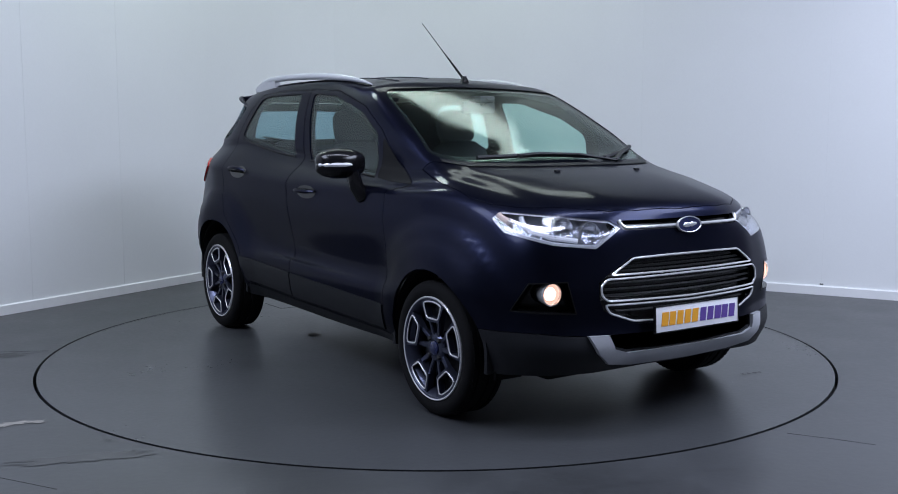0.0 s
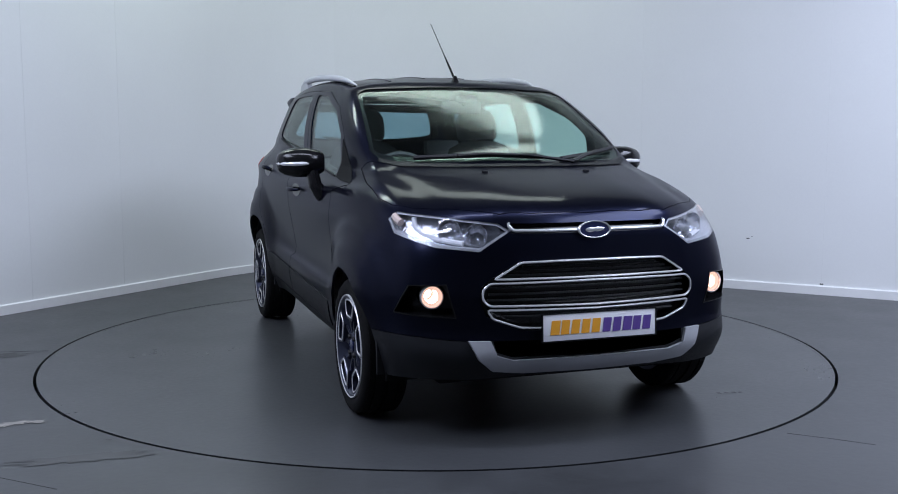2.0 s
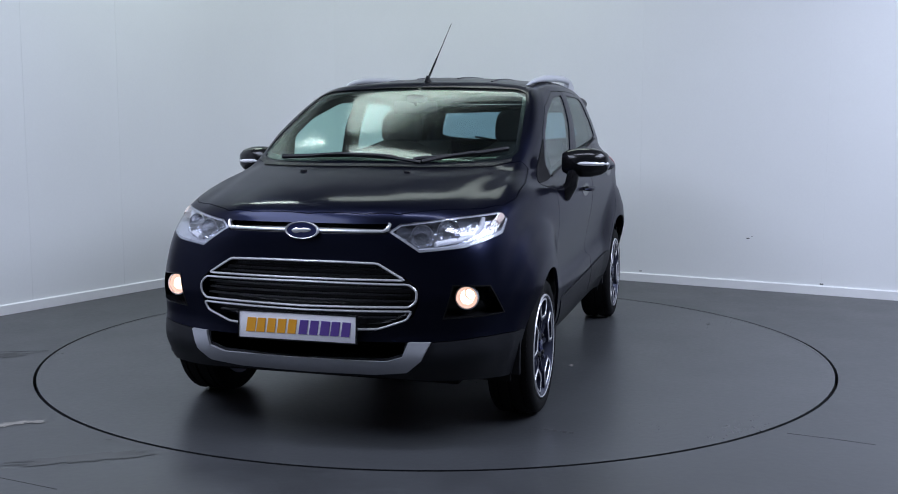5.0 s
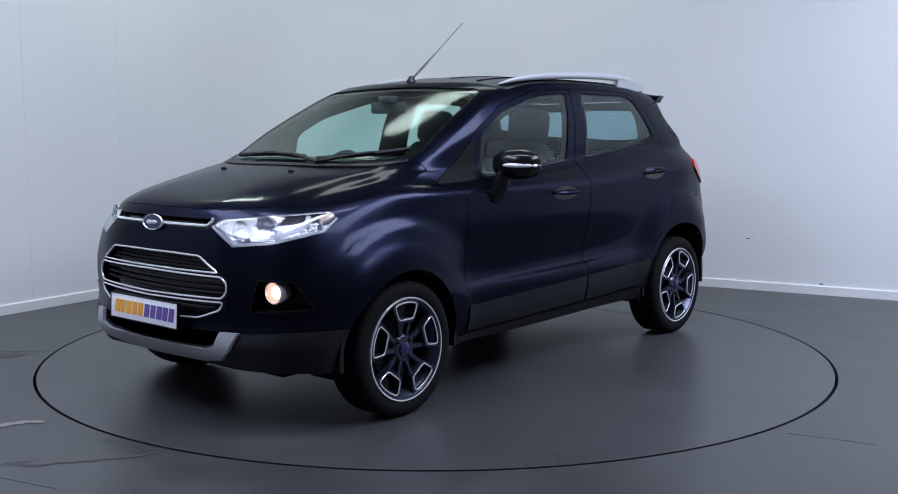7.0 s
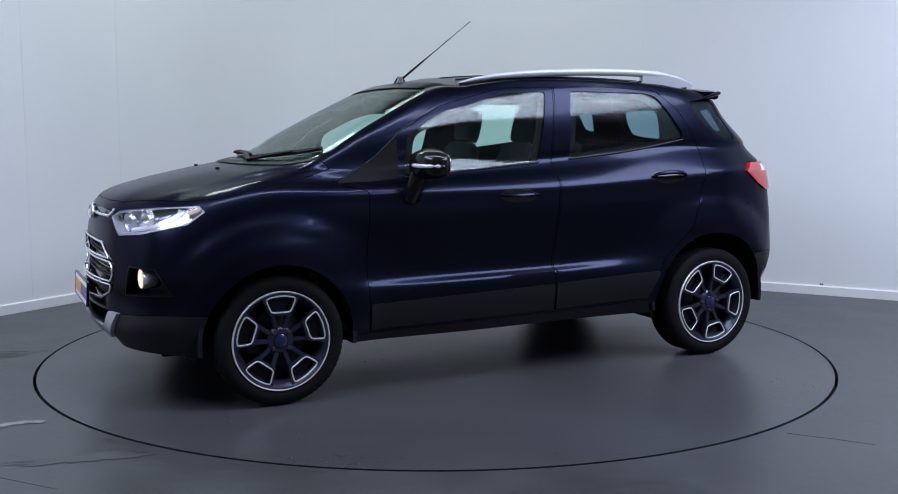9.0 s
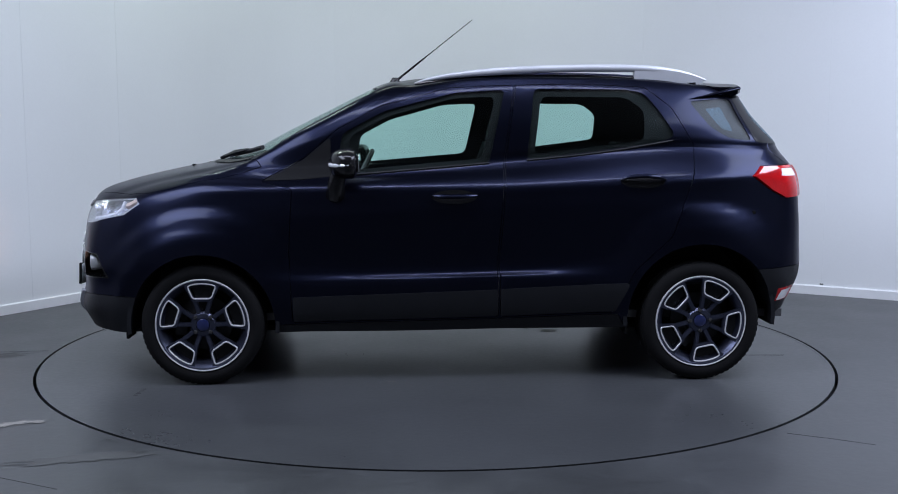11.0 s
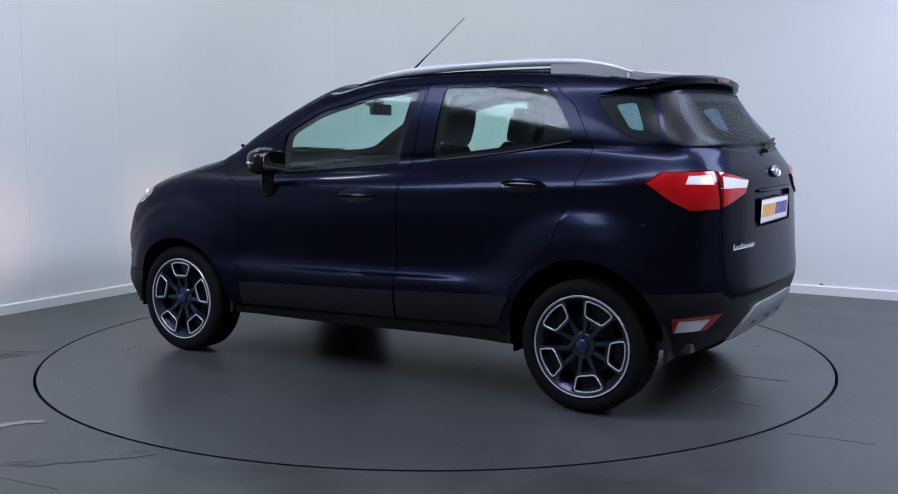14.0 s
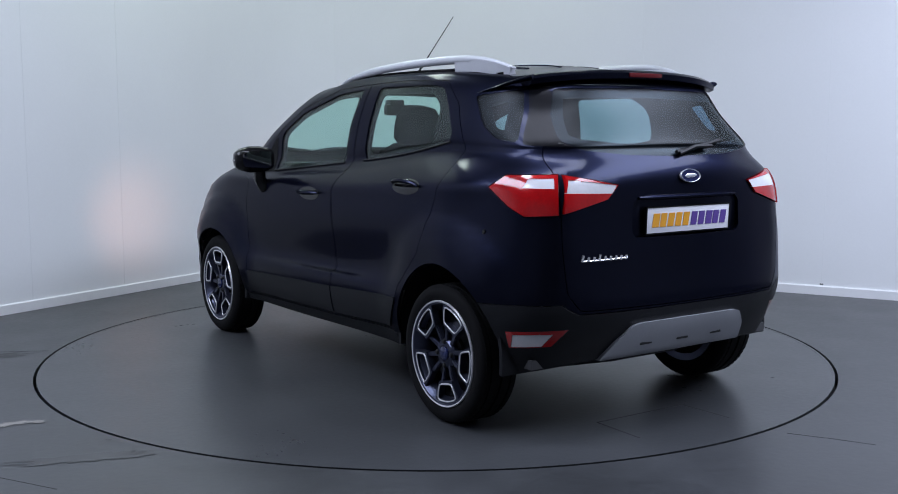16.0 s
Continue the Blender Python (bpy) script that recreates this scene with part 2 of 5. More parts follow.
tagged(wall_strip("wall_left", [(0, 0), (0, CEIL), (-0.15, CEIL), (-0.15, 0)], WALL_PAINT, 0, 15), "smooth white painted studio wall", "wall", kind="structure")
tagged(wall_strip("wall_right", [(0, 0), (0, CEIL), (-0.15, CEIL), (-0.15, 0)], WALL_PAINT, 14), "smooth white painted studio wall", "wall", kind="structure")
SKIRT = [(0.001, 0), (0.018, 0), (0.018, 0.066), (0.012, 0.073), (0.001, 0.073)]
tagged(wall_strip("baseboard", SKIRT, SKIRT_PAINT), "low white gloss-painted skirting board along the wall", "skirting", kind="structure")


# unseen walls, added in grey to close the room and tone the car's reflections
def closing_wall(name, a, b):
    d = (b - a)
    bm = bmesh.new()
    box(bm, 0, d.length, -0.15, 0, 0, CEIL)
    ob = tagged(mesh_ob(name, bm, UNSEEN_WALL), "unseen grey wall added to tone the reflections", "wall", kind="structure")
    ob.matrix_world = Matrix.Translation(a) @ Matrix.Rotation(math.atan2(d.y, d.x), 4, "Z")


closing_wall("wall_left_front", CORNER + LEFT_WAY * 5.2, CORNER + LEFT_WAY * 14)
LEFT_END, RIGHT_END = CORNER + LEFT_WAY * 14, CORNER + RIGHT_WAY * 14
FAR_END = CORNER + LEFT_WAY * 14 + RIGHT_WAY * 14
closing_wall("wall_behind", LEFT_END, FAR_END)
closing_wall("wall_side", FAR_END, RIGHT_END)
closing_wall("wall_right_front", RIGHT_END, CORNER + RIGHT_WAY * 7.5)

TABLE_R = 2.243


def ring_plate(bm, r0, r1, z0, z1, n=192):
    lathe(bm, [(r0, z1), (r1, z1), (r1, z0), (r0, z0), (r0, z1)], n, Matrix.Rotation(radians(90), 4, "X"))


def build_floor():
    # one sheet with a round opening for the turntable
    n = 192
    bm = bmesh.new()
    inner = [bm.verts.new((math.cos(2 * math.pi * k / n) * (TABLE_R + 0.008), math.sin(2 * math.pi * k / n) * (TABLE_R + 0.008), 0)) for k in range(n)]
    outer = [bm.verts.new((math.cos(2 * math.pi * k / n) * 22, math.sin(2 * math.pi * k / n) * 22, 0)) for k in range(n)]
    low = [bm.verts.new((v.co.x, v.co.y, -0.12)) for v in inner]
    for k in range(n):
        j = (k + 1) % n
        bm.faces.new((inner[k], outer[k], outer[j], inner[j]))
        bm.faces.new((low[k], inner[k], inner[j], low[j]))
    global floor_sheet
    floor_sheet = ob = mesh_ob("floor", bm, FLOOR_PAINT)
    tagged(ob, "grey painted studio floor with faint scuffs", "floor", kind="structure")
    bm = bmesh.new()
    lathe(bm, [(0, -0.115), (TABLE_R + 0.2, -0.115), (TABLE_R + 0.2, -0.16), (0, -0.16)], 64, Matrix.Rotation(radians(90), 4, "X"))
    tagged(mesh_ob("turntable_pit", bm, GAP_BLACK), "black pit under the turntable", "pit", kind="structure")


build_floor()
bm = bmesh.new()
lathe(bm, [(0, 0), (TABLE_R - 0.008, 0), (TABLE_R - 0.008, -0.06), (0, -0.06)], 192, Matrix.Rotation(radians(90), 4, "X"))
turntable = tagged(mesh_ob("turntable", bm, DISC_PAINT), "round grey painted car turntable flush with the floor", "turntable")
bm = bmesh.new()
box(bm, -22, 22, -22, 22, CEIL, CEIL + 0.1)
tagged(mesh_ob("ceiling", bm, CEIL_PAINT), "plain grey studio ceiling", "ceiling", kind="structure")


# ---------------------------------------------------------------- marks on floor, turntable and walls
def blot(parent, name, x, y, sx, sy, turn, mat, label, n=22, seed=1):
    """A flat worn patch with a ragged outline."""
    rnd = random.Random(seed)
    bm = bmesh.new()
    pts = []
    for k in range(n):
        a = 2 * math.pi * k / n
        r = rnd.uniform(.45, 1.0)
        pts.append(Vector((sx * r * math.cos(a), sy * r * math.sin(a), 0)))
    m = pose(x, y, 0.0012 + 0.00035 * (seed % 7), 0, 0, turn)
    mid = bm.verts.new(m @ Vector((0, 0, 0)))
    vs = [bm.verts.new(m @ q) for q in pts]
    for k in range(n):
        bm.faces.new((mid, vs[k], vs[(k + 1) % n]))
    return part(name, bm, mat, parent, label, None)


def seam(parent, a, b, w=0.004, label="thin dark seam"):
    d = Vector((b[0] - a[0], b[1] - a[1], 0))
    bm = box(bmesh.new(), 0, d.length, -w / 2, w / 2, -0.004, 0.0012, 0, Matrix.Translation((a[0], a[1], 0)) @ Matrix.Rotation(math.atan2(d.y, d.x), 4, "Z"))
    return part("seam", bm, SEAM, parent, label, None)


seam(turntable, (-1.737, -.217), (-1.726, .318), .006)
seam(turntable, (-1.726, .318), (-1.996, .329), .007)
seam(turntable, (-1.737, -.217), (-2.01, -.222), .007)
blot(turntable, "scuff", -.735, -.45, .085, .05, 30, SCUFF, "pale worn patch", seed=4)
blot(turntable, "scuff", -.60, -.52, .03, .02, 10, SCUFF, "pale worn patch", seed=7)
blot(turntable, "scuff", .267, .856, .03, .015, 0, SCUFF, "pale worn patch", seed=5)
for k in range(4):
    blot(turntable, "stain", 1.500 + .006 * k, .955 + .037 * k, .018, .013, 40 * k, STAIN, "small dark stain", seed=11 + k)
blot(turntable, "stain", 1.51, 1.035, .02, .012, 20, STAIN, "small dark stain", seed=21)
bm = bmesh.new()
lathe(bm, [(TABLE_R - .0235, 0.0008), (TABLE_R - .008, 0.0008), (TABLE_R - .008, -0.05), (TABLE_R - .0235, -0.05), (TABLE_R - .0235, .0008)], 192, Matrix.Rotation(radians(90), 4, "X"))
part("edge_ring", bm, DISC_PAINT, turntable, "painted steel edge ring")
for k, (x, y, sx, sy, a) in enumerate(((-1.875, -1.600, .10, .045, 30), (-1.79, -1.575, .07, .03, 10), (-1.93, -1.66, .09, .03, 50), (-2.02, -1.70, .07, .03, 80))):
    blot(floor_sheet, "scuff", x, y, sx, sy, a, SCUFF, "pale scraped patch", seed=31 + k)
blot(floor_sheet, "stain", -1.373, -1.849, .02, .008, 0, STAIN, "small dark stain", seed=41)
for a, b in (((1.496, -1.776), (1.63, -1.843)), ((1.64, -1.846), (1.806, -1.94)), ((-1.631, -2.301), (-1.372, -2.427)), ((-2.563, -.127), (-2.29, -.10))):
    seam(floor_sheet, a, b, .0025, "hairline crack")
for k, (x, y, sx, sy, a) in enumerate(((-1.40, -2.08, .36, .06, 16), (-2.75, -.35, .5, .12, 25), (2.9, -.6, .45, .12, -20))):
    blot(floor_sheet, "worn_patch", x, y, sx, sy, a, WORN, "slightly darker worn patch", 40, 51 + k)

# upright joints between the wall boards, and a few small marks
WALLS = {o.name: o for o in bpy.data.objects if o.name.startswith("wall_")}


def wall_joint(way, dist, name):
    p = CORNER + way * dist
    n = Vector((-way.y, way.x, 0))
    if n.dot(Vector((0, -5.9, 0)) - p) < 0:
        n = -n
    m = Matrix.Translation(p) @ Matrix.Rotation(math.atan2(way.y, way.x), 4, "Z")
    sgn = 1 if (m.to_3x3() @ Vector((0, 1, 0))).dot(n) > 0 else -1
    lo, hi = sorted((-.004 * sgn, .0012 * sgn))
    part("joint", box(bmesh.new(), -.002, .002, lo, hi, .08, CEIL, 0, m), JOINT, WALLS[name], "faint upright board joint", None)


for q in (3.295, 4.80):
    wall_joint(RIGHT_WAY, q, "wall_right")
for q in (2.66, 3.51):
    wall_joint(LEFT_WAY, q, "wall_left")
for q, z, w in ((4.216, .42, .012), (4.247, .435, .006), (4.80, .085, .014), (3.315, .09, .01)):
    p = CORNER + RIGHT_WAY * q
    bm = box(bmesh.new(), -w, w, -.0015, .002, z - w * .35, z + w * .35, 0, Matrix.Translation(p) @ Matrix.Rotation(math.atan2(RIGHT_WAY.y, RIGHT_WAY.x), 4, "Z"))
    part("mark", bm, STAIN, WALLS["wall_right"], "small dark knock mark", None)

# ---------------------------------------------------------------- car
# Belts run from the middle of the nose round the left side to the middle of the tail, one above the other.
BELTS = [
    [(1.90, 0, .27), (1.88, .28, .27), (1.865, .52, .265), (1.735, .73, .26), (1.5, .80, .25), (1.2, .80, .25), (.8, .79, .25), (.2, .79, .25), (-.5, .79, .26), (-1.1, .79, .26), (-1.5, .79, .27), (-1.74, .72, .28), (-1.86, .5, .32), (-1.90, 0, .34)],
    [(1.965, 0, .36), (1.95, .28, .36), (1.912, .52, .36), (1.775, .75, .37), (1.5, .83, .38), (1.2, .84, .38), (.8, .835, .36), (.2, .835, .36), (-.5, .835, .37), (-1.1, .84, .38), (-1.5, .845, .40), (-1.78, .77, .41), (-1.92, .52, .43), (-1.965, 0, .45)],
    [(1.975, 0, .46), (1.955, .28, .46), (1.90, .5, .47), (1.78, .735, .48), (1.52, .845, .5), (1.2, .862, .5), (.8, .85, .500), (.2, .850, .512), (-.5, .850, .525), (-1.1, .858, .5), (-1.5, .865, .52), (-1.82, .79, .53), (-1.955, .52, .54), (-1.985, 0, .55)],
    [(1.965, 0, .62), (1.95, .28, .62), (1.905, .5, .62), (1.79, .73, .63), (1.54, .84, .65), (1.2, .862, .68), (.8, .829, .60), (.2, .814, .585), (-.5, .814, .602), (-1.1, .843, .68), (-1.5, .865, .71), (-1.83, .775, .70), (-1.945, .52, .69), (-1.975, 0, .68)],
    [(1.945, 0, .80), (1.93, .28, .80), (1.885, .48, .80), (1.76, .70, .81), (1.53, .80, .83), (1.2, .835, .86), (.8, .85, .85), (.2, .852, .86), (-.5, .852, .88), (-1.1, .855, .90), (-1.5, .845, .90), (-1.84, .745, .87), (-1.935, .5, .85), (-1.965, 0, .84)],
    [(1.918, 0, .890), (1.903, .28, .890), (1.84, .47, .885), (1.70, .66, .90), (1.50, .755, .945), (1.2, .80, .985), (.8, .82, .98), (.2, .825, 1.0), (-.5, .825, 1.02), (-1.1, .825, 1.05), (-1.5, .815, 1.06), (-1.82, .72, 1.05), (-1.92, .48, 1.06), (-1.955, 0, 1.06)],
    [(1.835, 0, .974), (1.815, .28, .973), (1.765, .43, .965), (1.635, .585, .968), (1.44, .675, 1.005), (1.19, .738, 1.040), (.8, .766, 1.035), (.2, .757, 1.06), (-.5, .750, 1.10), (-1.1, .735, 1.17), (-1.5, .73, 1.16), (-1.74, .66, 1.16), (-1.86, .45, 1.17), (-1.90, 0, 1.175)],
    [(1.50, 0, 1.056), (1.48, .25, 1.055), (1.44, .39, 1.052), (1.35, .53, 1.054), (1.22, .630, 1.068), (1.08, .712, 1.076), (.76, .742, 1.080), (.2, .738, 1.10), (-.5, .718, 1.145), (-1.1, .722, 1.205), (-1.5, .71, 1.20), (-1.72, .645, 1.195), (-1.845, .44, 1.20), (-1.88, 0, 1.205)],
    [(1.16, 0, 1.130), (1.145, .25, 1.127), (1.115, .4, 1.124), (1.07, .54, 1.123), (1.02, .642, 1.124), (.95, .704, 1.120), (.68, .730, 1.125), (.2, .72, 1.16), (-.5, .725, 1.20), (-1.1, .725, 1.25), (-1.5, .70, 1.24), (-1.70, .64, 1.23), (-1.83, .44, 1.235), (-1.865, 0, 1.24)],
    [(.82, 0, 1.291), (.815, .25, 1.290), (.80, .4, 1.290), (.77, .55, 1.288), (.71, .672, 1.282), (.60, .712, 1.272), (.40, .715, 1.295), (.1, .705, 1.33), (-.5, .698, 1.36), (-1.1, .695, 1.36), (-1.42, .67, 1.35), (-1.60, .595, 1.35), (-1.72, .41, 1.36), (-1.75, 0, 1.365)],
    [(.365, 0, 1.517), (.36, .25, 1.515), (.35, .39, 1.511), (.335, .52, 1.503), (.305, .604, 1.488), (.22, .636, 1.477), (.1, .638, 1.489), (-.1, .634, 1.51), (-.5, .632, 1.526), (-1.0, .628, 1.518), (-1.33, .608, 1.498), (-1.52, .548, 1.483), (-1.63, .38, 1.483), (-1.65, 0, 1.488)],
    [(.22, 0, 1.554), (.21, .22, 1.552), (.20, .34, 1.547), (.18, .42, 1.538), (.15, .47, 1.528), (.10, .5, 1.528), (0, .52, 1.542), (-.2, .53, 1.561), (-.5, .53, 1.567), (-.95, .52, 1.562), (-1.25, .50, 1.541), (-1.42, .45, 1.530), (-1.53, .33, 1.524), (-1.56, 0, 1.529)],
    [(.1, 0, 1.577), (.09, 0, 1.578), (.08, 0, 1.578), (.06, 0, 1.579), (.04, 0, 1.581), (0, 0, 1.585), (-.1, 0, 1.591), (-.3, 0, 1.600), (-.5, 0, 1.605), (-.85, 0, 1.605), (-1.15, 0, 1.593), (-1.3, 0, 1.572), (-1.38, 0, 1.567), (-1.4, 0, 1.565)],
]


WHEELS = ((1.220, 0.300), (-1.330, 0.300))
ARCHES = ((1.220, 0.30, 0.362), (-1.330, 0.325, 0.378))


def flip(q):
    return Vector((q[0], -q[1], q[2]))


def swell(q):
    """The wings swell a little round the wheel arches."""
    for cx, cz, r in ARCHES:
        d = math.hypot(q.x - cx, q.z - cz)
        k = max(0.0, min(1.0, (r + 0.155 - d) / 0.075))
        if q.y > 0.5 and d < r + 0.155:
            q.y += 0.016 * k * k * (3 - 2 * k)
        # a haunch with a soft ledge above each wheel
        if q.y > 0.5 and d < .60:
            up = max(0.0, min(1.0, ((q.z - cz) / max(d, .01) - .45) / .35))
            k = max(0.0, min(1.0, (.590 - d) / .046))
            q.y += 0.019 * up * k * k * (3 - 2 * k)
    # shoulder crease along the doors, and a raised middle on the bonnet
    if q.y > 0.6 and q.z < 1.12:
        zc = .985 if q.x > -.3 else .985 + (-.3 - q.x) * .046
        fade = max(0.0, min(1.0, (q.x + 1.75) / .25)) * max(0.0, min(1.0, (1.35 - q.x) / .4))
        q.y += 0.013 * fade * math.exp(-((q.z - zc) / .034) ** 2)
    if q.x > 1.0 and q.z > .9:
        k = max(0.0, min(1.0, (.60 - (1.75 - q.x) * -.10 - q.y) / .09))
        fade = max(0.0, min(1.0, (1.86 - q.x) / .25)) * max(0.0, min(1.0, (q.x - 1.0) / .15))
        q.z += 0.009 * fade * k * k * (3 - 2 * k)
    return q


def body_points(nu=8, nv=6):
    """Half of the body's skin as a net of points: rows from the underside to the roof's middle, columns from nose to tail."""
    rows = [spline([flip(b[1])] + b + [flip(b[-2])], nu) for b in BELTS]
    cols = []
    for c in zip(*rows):
        cols.append([swell(q) for q in spline([c[0] * 2 - c[1], *c, flip(c[-2])], nv)])
    return list(zip(*cols))


def add_skin(bm, inset=0.0, inward=False):
    """Adds the closed skin of the body to bm, moved in along its normals."""
    net = body_points()
    sk = bmesh.new()
    nr, nc = len(net), len(net[0])
    left = [[sk.verts.new(q) for q in row] for row in net]
    right = [[left[r][c] if c in (0, nc - 1) or r == nr - 1 else sk.verts.new(flip(net[r][c])) for c in range(nc)] for r in range(nr)]
    for side, s in ((left, 0), (right, 1)):
        for r in range(nr - 1):
            for c in range(nc - 1):
                q = list(dict.fromkeys((side[r][c], side[r][c + 1], side[r + 1][c + 1], side[r + 1][c])))
                if len(q) > 2:
                    sk.faces.new(q[::-1] if s else q)
    for c in range(nc - 1):
        sk.faces.new(list(dict.fromkeys((left[0][c], left[0][c + 1], right[0][c + 1], right[0][c])))[::-1])
    bmesh.ops.remove_doubles(sk, verts=sk.verts[:], dist=1e-5)
    bmesh.ops.recalc_face_normals(sk, faces=sk.faces[:])
    if isinstance(inset, Vector):
        for v in sk.verts:
            v.co += inset
    elif inset:
        sk.normal_update()
        for v, d in [(v, v.normal.copy()) for v in sk.verts]:
            v.co -= d * inset
    if inward:
        bmesh.ops.reverse_faces(sk, faces=sk.faces[:])
    me = bpy.data.meshes.new("skin")
    sk.to_mesh(me)
    sk.free()
    bm.from_mesh(me)
    bpy.data.meshes.remove(me)
    return bm


def skin_shell(outer=0.0, inner=0.016):
    return add_skin(add_skin(bmesh.new(), outer), inner, True)


def layer(cutter, outer, inner, *more):
    """The layer of the body between two shifts of its skin, within a cutter."""
    return cut(add_skin(bmesh.new(), outer), [("INTERSECT", cutter), ("DIFFERENCE", add_skin(bmesh.new(), inner)), *more])


def joined(*bms):
    """One bmesh of several that don't touch."""
    out = bmesh.new()
    for b in bms:
        me = bpy.data.meshes.new("part")
        b.to_mesh(me)
        b.free()
        out.from_mesh(me)
        bpy.data.meshes.remove(me)
    return out


def mirrored(bm):
    """A copy on the car's other side."""
    c = bm.copy()
    for v in c.verts:
        v.co.y = -v.co.y
    bmesh.ops.reverse_faces(c, faces=c.faces[:])
    return c


def facing_out(bm):
    bmesh.ops.recalc_face_normals(bm, faces=bm.faces[:])
    return bm


def both(bm):
    return joined(mirrored(bm), bm)


def cut(bm, steps, keep=0.02):
    """Boolean steps: pairs of an operation and a cutter. Uses up its inputs. A step that loses too much or too little is done again more carefully."""
    def temp(b):
        me = bpy.data.meshes.new("temp")
        b.to_mesh(me)
        return new("temp", me)

    def once(b, op, cutter, careful):
        ob, h = temp(b), temp(cutter)
        mod = ob.modifiers.new("cut", "BOOLEAN")
        mod.operation, mod.object, mod.solver, mod.use_self = op, h, "EXACT", careful
        bpy.context.view_layer.update()
        me = bpy.data.meshes.new_from_object(ob.evaluated_get(bpy.context.evaluated_depsgraph_get()))
        out = bmesh.new()
        out.from_mesh(me)
        bpy.data.meshes.remove(me)
        for q in (ob, h):
            data = q.data
            bpy.data.objects.remove(q)
            bpy.data.meshes.remove(data)
        return out

    def size(b):
        z = [v.co for v in b.verts]
        return [max(c[k] for c in z) - min(c[k] for c in z) for k in range(3)] if z else [0, 0, 0]

    for op, cutter in steps:
        was, dims = bm.calc_volume(), size(bm)
        for tries in range(4):
            out = once(bm, op, cutter, tries == 3)
            now = out.calc_volume()
            fits = all(a <= b + 1e-4 for a, b in zip(size(out), dims))
            if out.faces and fits and 0 < now < was * 1.0005 and (op == "INTERSECT" or now > was * keep):
                break
            NOTES.append((op, tries, len(out.faces), round(now, 5), round(was, 5), [round(q, 2) for q in size(cutter)]))
            for v in cutter.verts:
                v.co += Vector((.00043, .00031, .00037))
        bm.free()
        cutter.free()
        bm = out
    for f in bm.faces:
        f.material_index = 0
    bmesh.ops.dissolve_degenerate(bm, dist=1e-6, edges=bm.edges[:])
    return bm


NOTES = []
from mathutils.bvhtree import BVHTree

SKIN = BVHTree.FromBMesh(add_skin(bmesh.new()))


def on_front(y, z, off=0.0):
    p, n, _, _ = SKIN.ray_cast(Vector((3, y, z)), Vector((-1, 0, 0)))
    return p + n * off


def on_rear(y, z, off=0.0):
    p, n, _, _ = SKIN.ray_cast(Vector((-3, y, z)), Vector((1, 0, 0)))
    return p + n * off


def on_side(x, z, off=0.0):
    p, n, _, _ = SKIN.ray_cast(Vector((x, 2, z)), Vector((0, -1, 0)))
    return p + n * off


def on_top(x, y, off=0.0):
    p, n, _, _ = SKIN.ray_cast(Vector((x, y, 3)), Vector((0, 0, -1)))
    return p + n * off


def side_cut(pts, lo=0.25, hi=1.3):
    return prism(pts, lo, hi, "y")


def slant_cut(points, turn, lo, hi):
    """A prism through points of the car, drawn along the level direction that lies turn degrees from straight ahead."""
    r = Matrix.Rotation(radians(-turn), 4, "Z")
    flat = [r @ Vector(q) for q in points]
    bm = prism([(q.y, q.z) for q in flat], lo, hi, "x")
    bmesh.ops.transform(bm, matrix=r.inverted(), verts=bm.verts[:])
    return bm


def ring_prism(outer, inner, lo, hi):
    """A band between two outlines of as many points, drawn along x."""
    bm = bmesh.new()
    loops = [[bm.verts.new((x, a, b)) for a, b in pts] for pts, x in ((outer, lo), (outer, hi), (inner, hi), (inner, lo))]
    n = len(outer)
    for a, b in zip(loops, loops[1:] + loops[:1]):
        for k in range(n):
            bm.faces.new((a[k], a[(k + 1) % n], b[(k + 1) % n], b[k]))
    bmesh.ops.recalc_face_normals(bm, faces=bm.faces[:])
    return bm


def sym(pts):
    """Closes a half outline, given from the middle's one end to the other, over the middle."""
    return pts + [(-a, b) for a, b in pts[::-1] if abs(a) > 1e-6]


# outlines drawn on the body: side view (x, z), end views (y, z), plan (x, y)
FRONT_WIN = rounded([(.545, 1.048), (-.24, 1.113), (-.325, 1.490), (-.06, 1.472), (.30, 1.378), (.515, 1.262)], .03)
REAR_WIN = rounded([(-.435, 1.128), (-.478, 1.494), (-.96, 1.492), (-1.055, 1.475), (-1.13, 1.385), (-1.215, 1.25), (-1.10, 1.212)], .035)
QUARTER_WIN = rounded([(-1.295, 1.432), (-1.535, 1.452), (-1.63, 1.225), (-1.50, 1.24), (-1.40, 1.30)], .03)
FRONT_DOOR = rounded([(.770, .300), (.785, .67), (.765, .985), (.93, 1.022), (.71, 1.140), (.545, 1.285), (.315, 1.408), (-.05, 1.502), (-.375, 1.516), (-.315, 1.10), (-.28, .60), (-.285, .322)], .02)
REAR_DOOR = rounded([(-.292, .322), (-.287, .60), (-.322, 1.10), (-.382, 1.516), (-.70, 1.522), (-1.06, 1.508), (-1.20, 1.40), (-1.315, 1.20), (-1.285, 1.055), (-1.215, .86), (-1.165, .735), (-.98, .56), (-.88, .345)], .02)
